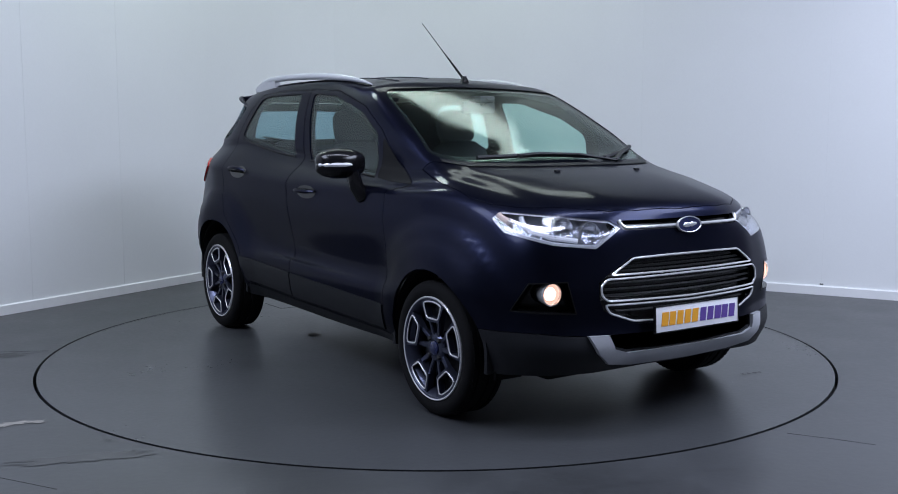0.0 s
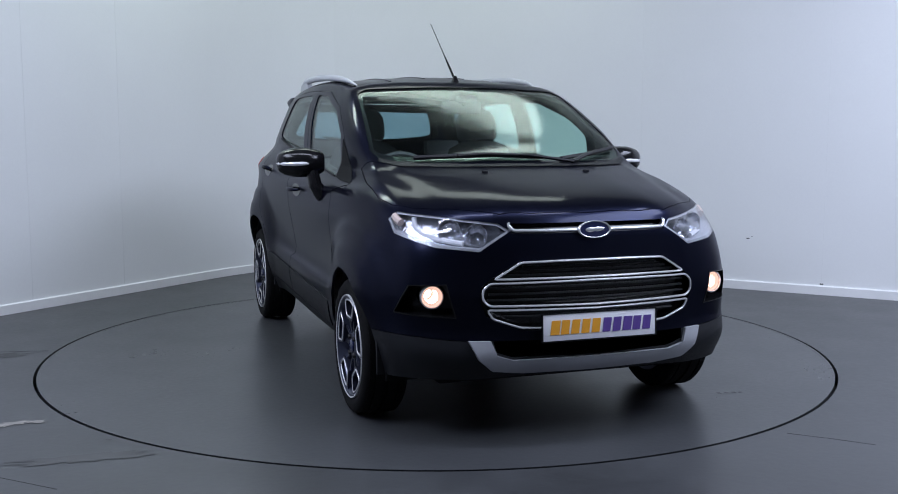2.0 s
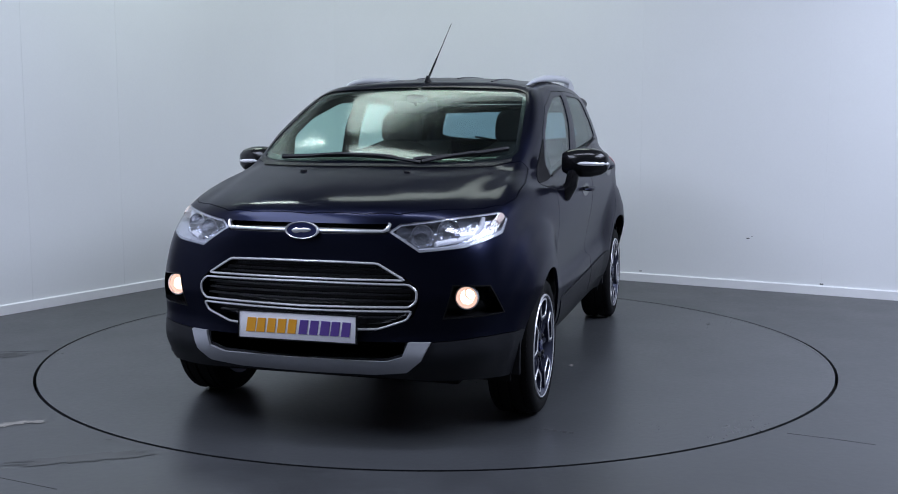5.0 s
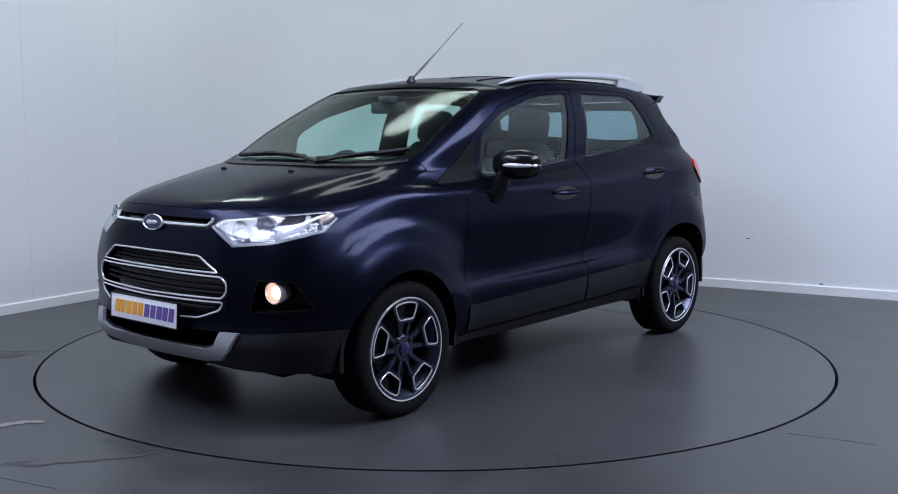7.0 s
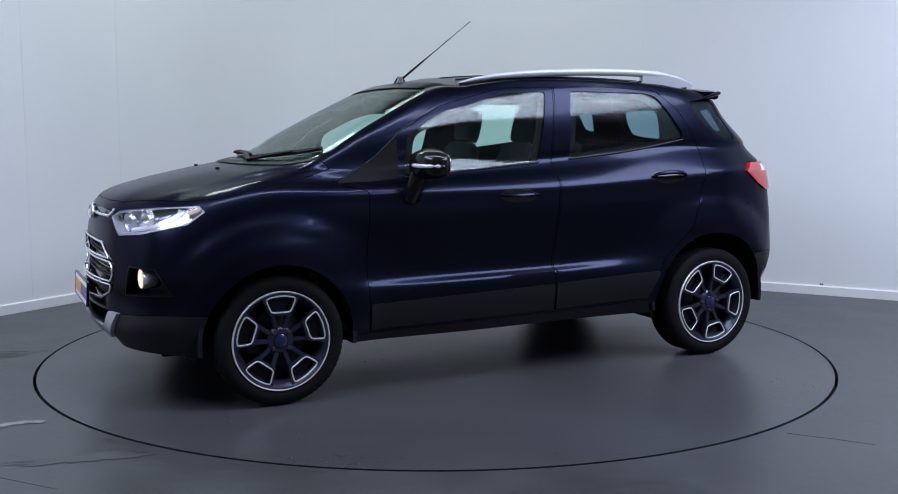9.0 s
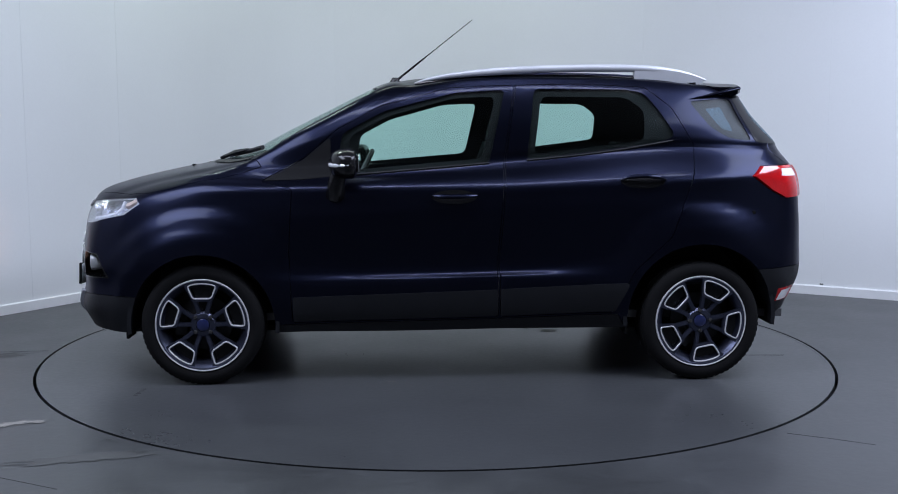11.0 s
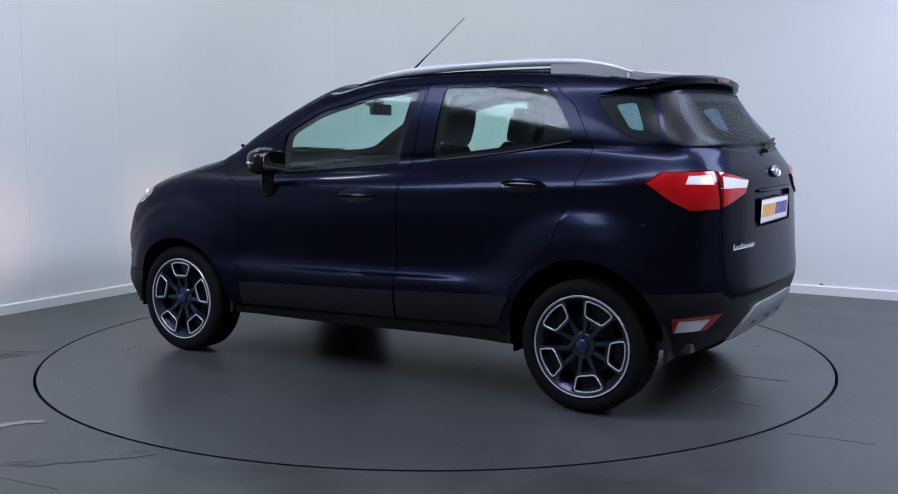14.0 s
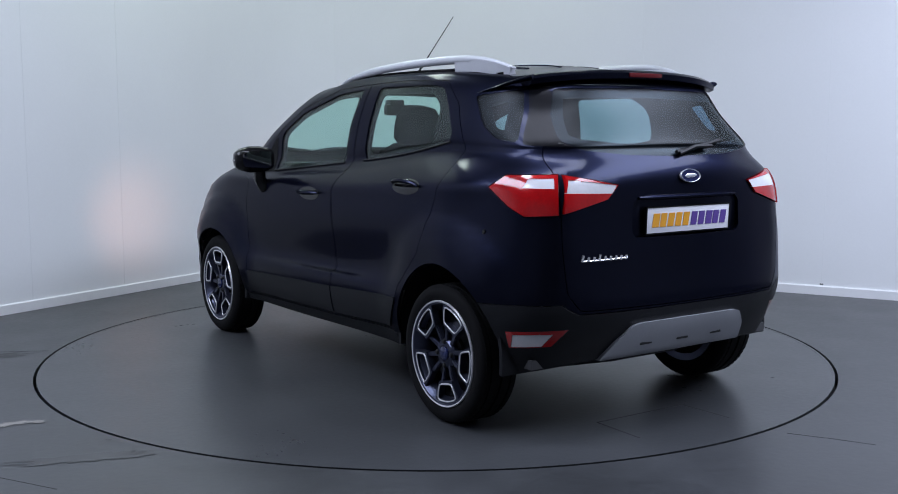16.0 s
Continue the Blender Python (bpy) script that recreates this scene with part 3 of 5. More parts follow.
BONNET = [(1.892, 0), (1.878, .25), (1.845, .385), (1.76, .50), (1.60, .675), (1.50, .738), (1.38, .765), (1.15, .755), (.925, .722), (1.045, .62), (1.105, .48), (1.152, .27), (1.172, 0)]
BONNET = BONNET + [(a, -b) for a, b in BONNET[-2:0:-1]]
WINDSCREEN = rounded(sym([(0, 1.128), (.30, 1.126), (.57, 1.132), (.645, 1.148), (.672, 1.178), (.652, 1.265), (.617, 1.40), (.592, 1.474), (.54, 1.499), (.2, 1.513), (0, 1.515)]), .012, 2)
COWL = sym([(0, 1.113), (.40, 1.111), (.58, 1.113), (.655, 1.132), (.65, 1.146), (.57, 1.128), (.30, 1.122), (0, 1.124)])
REAR_GLASS = rounded(sym([(0, 1.168), (.30, 1.175), (.50, 1.195), (.575, 1.235), (.545, 1.33), (.485, 1.455), (0, 1.466)]), .02, 3)
TAILGATE = rounded(sym([(0, .545), (.60, .548), (.655, .62), (.672, .80), (.672, 1.0), (.655, 1.15), (.60, 1.28), (.53, 1.462), (.40, 1.475), (0, 1.478)]), .02, 3)
GRILLE = sym([(0, .757), (.33, .752), (.445, .685), (.487, .65), (.487, .585), (.465, .53), (.30, .470), (0, .455)])
SLOT = sym([(0, .902), (.345, .902), (.365, .885), (.35, .862), (0, .862)])
FRONT_LOWER = [(1.40, .15), (1.40, .435), (1.62, .447), (1.80, .447), (1.89, .432), (2.2, .428), (2.2, .15)]
REAR_LOWER = [(-1.45, .15), (-1.45, .565), (-1.70, .575), (-1.912, .58), (-1.935, .538), (-2.2, .538), (-2.2, .15)]
SILL = [(.86, .15), (.86, .292), (-.285, .316), (-.90, .338), (-1.02, .15)]
HEAD = [(1.905, .362, .872), (1.885, .485, .790), (1.80, .645, .806), (1.62, .765, .852), (1.535, .765, .908), (1.555, .728, .938), (1.70, .585, .925), (1.855, .392, .902)]
FOG_HOLE = [(1.875, .575, .522), (1.695, .792, .533), (1.765, .748, .655), (1.858, .612, .662)]
TAIL_OUT = [(-1.585, .806, 1.046), (-1.66, .77, 1.098), (-1.845, .645, 1.104), (-1.889, .676, .937), (-1.78, .77, .930), (-1.705, .795, .968)]
TAIL_IN = [(-1.853, .636, 1.102), (-1.933, .400, 1.058), (-1.932, .462, .996), (-1.895, .667, .941)]
REAR_FOG = [(-1.730, .820, .464), (-1.907, .635, .474), (-1.851, .680, .401), (-1.729, .800, .393)]


def arch_cuts():
    bms = []
    for cx, cz, r in ARCHES:
        pts = [(cx + r * math.cos(a), cz + r * math.sin(a)) for a in [math.pi * k / 24 for k in range(25)]] + [(cx - r * 1.0, .1), (cx + r * 1.0, .1)]
        bms.append(side_cut(pts, .42, 1.2))
    return both(joined(*bms))


def build_shell(car):
    """The painted body, its doors, lids and bumpers, each cut from the same skin."""
    gap = 0.0035
    full = skin_shell(0, .013)
    head = both(slant_cut(HEAD, 35, 1.5, 2.05))
    fog = both(slant_cut(FOG_HOLE, 40, 1.6, 2.05))
    tails = both(slant_cut(TAIL_OUT, 140, 1.55, 2.15))
    tails_in = both(prism([(q[1], q[2]) for q in TAIL_IN], -2.3, -1.75, "x"))
    grille = prism(GRILLE, 1.6, 2.3, "x")
    slot = prism(SLOT, 1.75, 2.2, "x")
    bonnet = prism(BONNET, .85, 1.22, "z")
    lower = joined(side_cut(FRONT_LOWER, -1.3, 1.3), side_cut(REAR_LOWER, -1.3, 1.3), side_cut(SILL, -1.3, -.6), side_cut(SILL, .6, 1.3))
    doors = both(joined(side_cut(FRONT_DOOR), side_cut(REAR_DOOR)))
    gate = prism(TAILGATE, -2.3, -1.38, "x")
    glazed = joined(prism(WINDSCREEN, .2, 1.4, "x"), both(side_cut(QUARTER_WIN)))
    D, I = "DIFFERENCE", "INTERSECT"
    body = part("body", cut(full.copy(), [(D, doors), (D, bonnet.copy()), (D, gate), (D, lower), (D, arch_cuts()), (D, glazed), (D, grille.copy()), (D, slot.copy()),
                                          (D, head.copy()), (D, fog.copy()), (D, tails.copy()), (D, tails_in.copy())], 0.6), PAINT, car, "dark navy painted body")
    # doors with their windows and plastic lower mouldings
    for name, outline, win in (("front_door", FRONT_DOOR, FRONT_WIN), ("rear_door", REAR_DOOR, REAR_WIN)):
        skin = cut(full.copy(), [(I, side_cut(grow(outline, -gap))), (D, side_cut(win))])
        if name == "rear_door":
            skin = cut(skin, [(D, arch_cuts())])
        pane = cut(skin_shell(.004, .009), [(I, side_cut(grow(win, -.0005)))])
        if name == "front_door":
            strip = [(.762, .308), (.766, .436), (-.278, .470), (-.280, .330)]
        else:
            strip = [(-.296, .330), (-.292, .472), (-.945, .502), (-.955, .49), (-.885, .352)]
        mould = cut(skin_shell(-.007, .01), [(I, side_cut(rounded(strip, .008, 2)))])
        a, b = (.545, 1.046), (-.24, 1.111)
        if name == "rear_door":
            a, b = (-.435, 1.126), (-1.20, 1.228)
        seal = bmesh.new()
        path = []
        for k in range(13):
            x = a[0] + (b[0] - a[0]) * k / 12
            z = a[1] + (b[1] - a[1]) * k / 12
            if name == "rear_door":
                z -= 0.012 * math.sin(math.pi * k / 12)
            path.append(on_side(x, z, .002))
        tube(seal, path, .006, 6)
        for s in (1, -1):
            side = (lambda q: q.copy()) if s > 0 else mirrored
            d = part(name, side(skin), PAINT, car, "navy door with framed window", 28)
            part("window", side(pane), GLASS, d, "green-tinted side window", 30).visible_shadow = False
            part("moulding", side(mould), PLASTIC, d, "black plastic lower door moulding", 30)
            part("window_seal", side(seal), PLASTIC, d, "black rubber window seal")
            hx, hz = (-.057, .945) if name == "front_door" else (-1.02, 1.022)
            build_handle(d, hx, hz, side)
        for b in (skin, pane, mould, seal):
            b.free()
    part("bonnet", cut(full.copy(), [(I, prism(grow(BONNET, -gap), .85, 1.22, "z")), (D, slot.copy()), (D, head.copy())]), PAINT, car, "smooth satin navy bonnet", 28)
    gate_ob = part("tailgate", cut(full.copy(), [(I, prism(grow(TAILGATE, -gap), -2.3, -1.385, "x")), (D, prism(REAR_GLASS, -2.3, -1.3, "x")), (D, tails.copy()), (D, tails_in.copy()),
                                                  (D, prism(rounded(sym([(0, .832), (.315, .835), (.335, .86), (.33, .975), (.30, 1.0), (0, 1.005)]), .01, 2), -2.3, -1.938, "x"))]), PAINT, car, "navy tailgate with a number plate recess", 28)
    part("rear_window", cut(skin_shell(.003, .008), [(I, prism(grow(REAR_GLASS, -.0005), -2.3, -1.4, "x"))]), REAR_GLASS_MAT, gate_ob, "dark-tinted rear window").visible_shadow = False
    fb = part("front_bumper", cut(full.copy(), [(I, side_cut(grow(FRONT_LOWER, -gap), -1.3, 1.3)), (D, arch_cuts()), (D, prism(sym([(0, .50), (.45, .50), (.43, .385), (.36, .362), (0, .355)]), 1.88, 2.3, "x"))]), PLASTIC, car, "black plastic lower front bumper", 28)
    rb = part("rear_bumper", cut(full.copy(), [(I, side_cut(grow(REAR_LOWER, -gap), -1.3, 1.3)), (D, arch_cuts()), (D, both(slant_cut(REAR_FOG, 135, 1.6, 2.05)))]), PLASTIC, car, "black plastic rear bumper", 28)
    sill = cut(full.copy(), [(I, side_cut(grow(SILL, -gap), .5, 1.3)), (D, arch_cuts())])
    part("sill", mirrored(sill), PLASTIC, car, "black plastic sill", 28)
    part("sill", sill, PLASTIC, car, "black plastic sill", 28)
    part("windscreen", cut(skin_shell(.003, .009), [(I, prism(grow(WINDSCREEN, -.0005), .2, 1.4, "x"))]), GLASS, car, "green-tinted windscreen").visible_shadow = False
    part("cowl", cut(skin_shell(-.004, .012), [(I, prism(COWL, .75, 1.4, "x"))]), PLASTIC, car, "black plastic cowl under the windscreen")
    q = cut(skin_shell(.003, .008), [(I, side_cut(grow(QUARTER_WIN, -.0005)))])
    for bm in (mirrored(q), q):
        part("quarter_window", bm, REAR_GLASS_MAT, car, "dark-tinted rear quarter window").visible_shadow = False
    q = cut(skin_shell(-.002, .004), [(I, side_cut(rounded([(-1.548, 1.462), (-1.66, 1.462), (-1.86, 1.205), (-1.655, 1.218)], .015, 2), .50, .9)), (D, prism(grow(REAR_GLASS, .002), -2.3, -1.3, "x"))])
    for bm in (mirrored(q), q):
        part("corner_glass", bm, FRIT, car, "gloss black glass corner beside the rear window", 80)
    tri = cut(skin_shell(-.0025, .01), [(I, side_cut(rounded([(.915, 1.026), (.715, 1.128), (.575, 1.245), (.570, 1.046), (.71, 1.032)], .02)))])
    for bm in (mirrored(tri), tri):
        part("corner_panel", bm, PILLAR, car, "black panel before the front window")
    # silver guards under nose and tail
    skid = prism([(.537, .432), (.452, .432), (.43, .374), (.36, .352), (-.36, .352), (-.43, .374), (-.452, .432), (-.537, .432), (-.50, .355), (-.44, .305), (-.30, .285), (.30, .285), (.44, .305), (.50, .355)], 1.5, 2.3, "x")
    part("skid_plate", cut(skin_shell(-.016, .0), [(I, skid)]), SILVER, fb, "satin silver skid plate")
    part("skid_plate", cut(skin_shell(-.014, .0), [(I, prism(rounded(sym([(0, .305), (.445, .315), (.40, .40), (.335, .468), (.29, .478), (0, .480)]), .015, 3), -2.3, -1.6, "x"))]), SILVER, rb, "satin silver skid plate")
    build_grille(car, layer(prism(grow(GRILLE, .01), 1.6, 2.3, "x"), Vector((-.05, 0, 0)), Vector((-.07, 0, 0))), layer(prism(grow(SLOT, .01), 1.6, 2.3, "x"), Vector((-.03, 0, 0)), Vector((-.05, 0, 0))))
    build_lamps(car, rb, gate_ob)
    # black borders baked on the glass
    part("glass_border", cut(skin_shell(.0092, .0102), [(I, ring_prism(grow(WINDSCREEN, .004), grow(WINDSCREEN, -.022), .2, 1.4))]), FRIT, car, "black windscreen border")
    part("glass_border", cut(skin_shell(.0082, .0095), [(I, ring_prism(grow(REAR_GLASS, .004), grow(REAR_GLASS, -.045), -2.3, -1.4))]), FRIT, gate_ob, "black rear window border")
    # wheel housings
    for cx, cz, r in ARCHES:
        for s in (1, -1):
            bm = bmesh.new()
            lathe(bm, [(r + .002, .40), (r + .002, .835), (r + .022, .835), (r + .022, .38), (.04, .38), (.04, .40), (r + .002, .40)], 48, pose(cx, 0, cz))
            low = [v for v in bm.verts if v.co.z < .24]
            bmesh.ops.delete(bm, geom=low, context="VERTS")
            part("wheel_arch_liner", bm if s > 0 else mirrored(bm), PLASTIC, car, "black plastic wheel arch liner")
    return body, gate_ob, fb, rb


def build_handle(door, hx, hz, side):
    """A pull handle before its cup, whose shade is a black oval laid on the door."""
    bm = bmesh.new()
    pts = [(hx + .118 * math.cos(a) * (1 if math.cos(a) > 0 else .95), hz + .036 * math.sin(a)) for a in [2 * math.pi * k / 24 for k in range(24)]]
    cup = cut(skin_shell(-.0015, .012), [("INTERSECT", side_cut(pts, .5, 1.2))])
    part("handle_cup", side(cup), GLOSS_BLACK, door, "black oval painted as the handle recess's shade")
    cup.free()
    bm = bmesh.new()
    path = [on_side(hx - .11 + .22 * k / 10, hz + .006, .008 + .032 * math.sin(math.pi * k / 10) ** .6) for k in range(11)]
    tube(bm, path, .014, 8, .8, taper=[.6, .85] + [1] * 7 + [.85, .6])
    part("door_handle", side(bm), PAINT, door, "navy pull handle")
    bm.free()


def chrome_line(name, pts, parent, r=.0048, off=.006, mat=None, closed=True):
    """A trim bead along an outline on the nose."""
    bm = bmesh.new()
    path = []
    n = len(pts)
    for i in range(n if closed else n - 1):
        (y0, z0), (y1, z1) = pts[i], pts[(i + 1) % n]
        k = max(1, int(math.hypot(y1 - y0, z1 - z0) / .05))
        path += [on_front(y0 + (y1 - y0) * j / k, z0 + (z1 - z0) * j / k, off) for j in range(k)]
    path.append(path[0] if closed else on_front(*pts[-1], off))
    tube(bm, path, r, 8, 1, Vector((1, 0, 0.01)))
    return part(name, bm, mat or CHROME, parent, "bright chrome grille frame")


def build_grille(car, back, slot_back):
    g = part("grille", back, GLOSS_BLACK, car, "black radiator grille behind chrome frames")
    for z, w in ((.712, .36), (.62, .455), (.525, .40), (.595, .46), (.645, .46), (.695, .40), (.73, .31)):
        bm = bmesh.new()
        path = [on_front(-w + 2 * w * k / 12, z, -.028) for k in range(13)]
        tube(bm, path, .011, 6, .45, Vector((0, 0, 1)))
        part("grille_bar", bm, PLASTIC, g, "black grille bar")
    chrome_line("upper_frame", rounded([(.325, .746), (.435, .681), (-.435, .681), (-.325, .746), (-.15, .75), (.15, .75)], .012, 2), g)
    chrome_line("middle_frame", rounded([(.45, .664), (.479, .640), (.479, .598), (.452, .574), (0, .568), (-.452, .574), (-.479, .598), (-.479, .640), (-.45, .664), (0, .668)], .012, 2), g)
    chrome_line("lower_frame", rounded([(.462, .558), (.44, .522), (.33, .484), (0, .470), (-.33, .484), (-.44, .522), (-.462, .558), (0, .552)], .012, 2), g)
    s = part("upper_grille", slot_back, GLOSS_BLACK, car, "narrow black upper grille")
    chrome_line("chrome_strip", rounded([(.362, .900), (.345, .872), (-.345, .872), (-.362, .900)], .01, 2), s, .007, .004, None, False)
    badge(car, on_front(0, .868, .012), (1, 0, .12), .076, .036)
    bm = bmesh.new()
    box(bm, -.005, .005, -.26, .26, -.0565, .0565, .003)
    plate(car, Matrix.Translation((2.004, 0, .486)) @ Matrix.Rotation(radians(-3), 4, "Y"))


def badge(car, p, way, rx, rz):
    """An oval badge: a chrome rim round a navy field with a plain pale stroke."""
    m = Matrix.Translation(p) @ Vector(way).to_track_quat("X", "Z").to_matrix().to_4x4()
    bm = bmesh.new()
    lathe(bm, [(0, -.004), (.92, -.004), (1.0, .0), (1.0, .006), (.95, .010), (.86, .006)], 40, m @ Matrix.Rotation(radians(-90), 4, "Z") @ Matrix.Diagonal((rx, 1, rz, 1)))
    rim = part("badge", bm, CHROME, car, "oval chrome-rimmed badge")
    bm = bmesh.new()
    lathe(bm, [(.87, .004), (.87, .0062), (0, .0085)], 40, m @ Matrix.Rotation(radians(-90), 4, "Z") @ Matrix.Diagonal((rx, 1, rz, 1)))
    part("badge_field", bm, BADGE_BLUE, rim, "navy badge field")
    bm = bmesh.new()
    tube(bm, [m @ Vector((.0085, -rx * .55 + rx * 1.1 * k / 8, rz * .06 * (k - 4) / 4)) for k in range(9)], .011, 8, .35, Vector((1, 0, 0)), [.35, .8, 1, .8, .7, .9, .75, .6, .3])
    part("badge_stroke", bm, CHROME, rim, "pale plain stroke")


def plate(car, m):
    """A number plate; its lettering is plain slanted blocks, orange then purple."""
    bm = box(bmesh.new(), -.005, .005, -.26, .26, -.0565, .0565, .003, m)
    p = part("number_plate", bm, WHITE_PLATE, car, "white display plate with orange and purple blocks")
    bm = bmesh.new()
    t = .004
    for y0, y1, z0, z1 in ((-.262, .262, .0535, .0585), (-.262, .262, -.0585, -.0535), (-.262, -.257, -.0535, .0535), (.257, .262, -.0535, .0535)):
        box(bm, -.006, .0075, y0, y1, z0, z1)
    bmesh.ops.transform(bm, matrix=m, verts=bm.verts[:])
    part("plate_frame", bm, GLOSS_BLACK, p, "thin dark plate surround")
    w = .0445
    for k in range(10):
        y = -.228 + k * .0462 + (.004 if k > 4 else 0)
        bw = w * (1.0 if k in (0, 7) else .92)
        quad = [(y + .002, -.029), (y + bw - .003, -.029), (y + bw + .005, .029), (y + .010, .029)]
        bm = prism(quad, .0055, .0072, "x")
        bmesh.ops.transform(bm, matrix=m, verts=bm.verts[:])
        part("block", bm, ORANGE if k < 5 else PURPLE, p)


def build_lamps(car, rb, gate_ob):
    I = "INTERSECT"
    # headlights
    back = Vector((-.042, -.030, 0))
    housing = layer(slant_cut(grow3(HEAD, .008, 35), 35, 1.5, 2.05), back, back * 1.3)
    side_wall = layer(slant_cut(grow3(HEAD, -.0005, 35), 35, 1.5, 2.05), .004, back * 1.2, ("DIFFERENCE", slant_cut(grow3(HEAD, -.010, 35), 35, 1.5, 2.05)))
    cover = cut(skin_shell(.0, .004), [(I, slant_cut(grow3(HEAD, -.002, 35), 35, 1.5, 2.05))])
    for s in (1, -1):
        side = (lambda b: b.copy()) if s > 0 else mirrored
        h = part("headlight", side(housing), REFLECTOR, car, "clear chrome-lined headlight", 30)
        part("bezel", side(side_wall), SILVER, h, "silver headlight surround", 30)
        part("cover", side(cover), LENS_GLASS, h, "clear lamp cover").visible_shadow = False
        # main bowl, low beam bowl and daylight strip
        for (y, z, r, dd) in ((.475, .852, .043, .05), (.57, .868, .045, .045)):
            p = SKIN.ray_cast(Vector((3, y, z)), Vector((-1, 0, 0)))[0]
            m = Matrix.Translation(p + Vector((-.052, 0, 0))) @ Matrix.Rotation(radians(-90 + 12), 4, "Z")
            bm = lathe(bmesh.new(), [(.006, -.012), (r * .45, -.006), (r * .8, .008), (r, .026), (r * 1.06, .027), (r * 1.02, .0), (r * .6, -.02), (.006, -.024)], 32, m)
            part("reflector_bowl", bm if s > 0 else mirrored(bm), REFLECTOR, h, "bright reflector bowl")
        bm = bmesh.new()
        pts = [Vector(q) for q in ((1.640, .690, .915), (1.655, .690, .880), (1.690, .675, .850), (1.76, .628, .832), (1.835, .545, .818))]
        tube(bm, [q + Vector((-.012, -.012, .0)) for q in pts], .012, 8)
        part("light_strip", bm if s > 0 else mirrored(bm), WHITE_LENS, h, "white daytime light strip")
        bm = bmesh.new()
        tube(bm, [Vector((1.552, .738, .918)), Vector((1.575, .738, .905)), Vector((1.605, .728, .893))], .017, 8)
        part("indicator", bm if s > 0 else mirrored(bm), AMBER, h, "small amber indicator")
    for b in (housing, side_wall, cover):
        b.free()
    # fog lamps in their black pockets
    back = Vector((-.062, -.040, 0))
    axis = Matrix.Translation((1.768, .657, .606)) @ Matrix.Rotation(radians(-90 + 6), 4, "Z")
    pocket = layer(slant_cut(grow3(FOG_HOLE, .01, 40), 40, 1.6, 2.05), back, back * 1.3, ("DIFFERENCE", facing_out(lathe(bmesh.new(), [(0, -.15), (.047, -.15), (.047, .1), (0, .1)], 24, axis))))
    rimw = layer(slant_cut(grow3(FOG_HOLE, .0, 40), 40, 1.6, 2.05), -.002, back * 1.2, ("DIFFERENCE", slant_cut(grow3(FOG_HOLE, -.005, 40), 40, 1.6, 2.05)))
    for s in (1, -1):
        side = (lambda b: b.copy()) if s > 0 else mirrored
        f = part("fog_lamp", side(pocket), GLOSS_BLACK, car, "lit round fog lamp in a black pocket", 30)
        part("pocket_rim", side(rimw), GLOSS_BLACK, f, "gloss black pocket rim", 30)
        m = Matrix.Translation((1.768, .657, .606)) @ Matrix.Rotation(radians(-90 + 6), 4, "Z") @ Matrix.Diagonal((.92, 1, .92, 1))
        bm = lathe(bmesh.new(), [(.030, -.03), (.046, -.01), (.052, .03), (.053, .048), (.048, .050), (.047, .040)], 36, m)
        part("bezel", bm if s > 0 else mirrored(bm), CHROME, f, "chrome fog lamp bezel")
        bm = lathe(bmesh.new(), [(.0475, .038), (.040, .045), (.02, .050), (0, .051)], 36, m)
        part("lens", bm if s > 0 else mirrored(bm), FOG_GLOW, f, "glowing warm fog lamp lens")
        # unseen black tube, added to narrow the bulb's light to a beam
        bm = lathe(bmesh.new(), [(.032, .034), (.032, -.070), (0, -.070), (0, -.073), (.035, -.073), (.035, .034), (.032, .034)], 24, m)
        part("lamp_tube", bm if s > 0 else mirrored(bm), GAP_BLACK, f, "black tube added to narrow the fog beam")
        bm = lathe(bmesh.new(), [(.020, -.068), (0, -.067)], 20, m)
        part("bulb", bm if s > 0 else mirrored(bm), FOG_BULB, f, "burning fog lamp bulb")
    pocket.free(), rimw.free()
    # tail lights: an outer half on the body and an inner half on the tailgate
    white_out = [(-1.752, .756, 1.046), (-1.765, .736, 1.084), (-1.843, .668, 1.086), (-1.861, .68, 1.045)]
    white_in = [(-1.866, .628, 1.080), (-1.931, .410, 1.056), (-1.932, .440, 1.022), (-1.888, .648, 1.026)]
    outer = cut(skin_shell(-.010, .015), [(I, slant_cut(grow3(TAIL_OUT, -.003, 140), 140, 1.55, 2.15)), ("DIFFERENCE", slant_cut(white_out, 140, 1.55, 2.15))])
    w_out = cut(skin_shell(-.008, .012), [(I, slant_cut(white_out, 140, 1.55, 2.15))])
    inner = cut(skin_shell(-.010, .015), [(I, prism(grow([(q[1], q[2]) for q in TAIL_IN], -.003), -2.3, -1.75, "x")), ("DIFFERENCE", prism([(q[1], q[2]) for q in white_in], -2.3, -1.6, "x"))])
    w_in = cut(skin_shell(-.008, .012), [(I, prism([(q[1], q[2]) for q in white_in], -2.3, -1.6, "x"))])
    reds = slant_cut(REAR_FOG, 135, 1.6, 2.05)
    refl = [(-1.752, .800, .452), (-1.868, .682, .455), (-1.828, .710, .401), (-1.735, .795, .395)]
    r_red = cut(skin_shell(.0, .012), [(I, reds), ("DIFFERENCE", slant_cut(refl, 135, 1.6, 2.05))])
    r_white = cut(skin_shell(.002, .012), [(I, slant_cut(grow3(refl, -.001, 135), 135, 1.6, 2.05))])
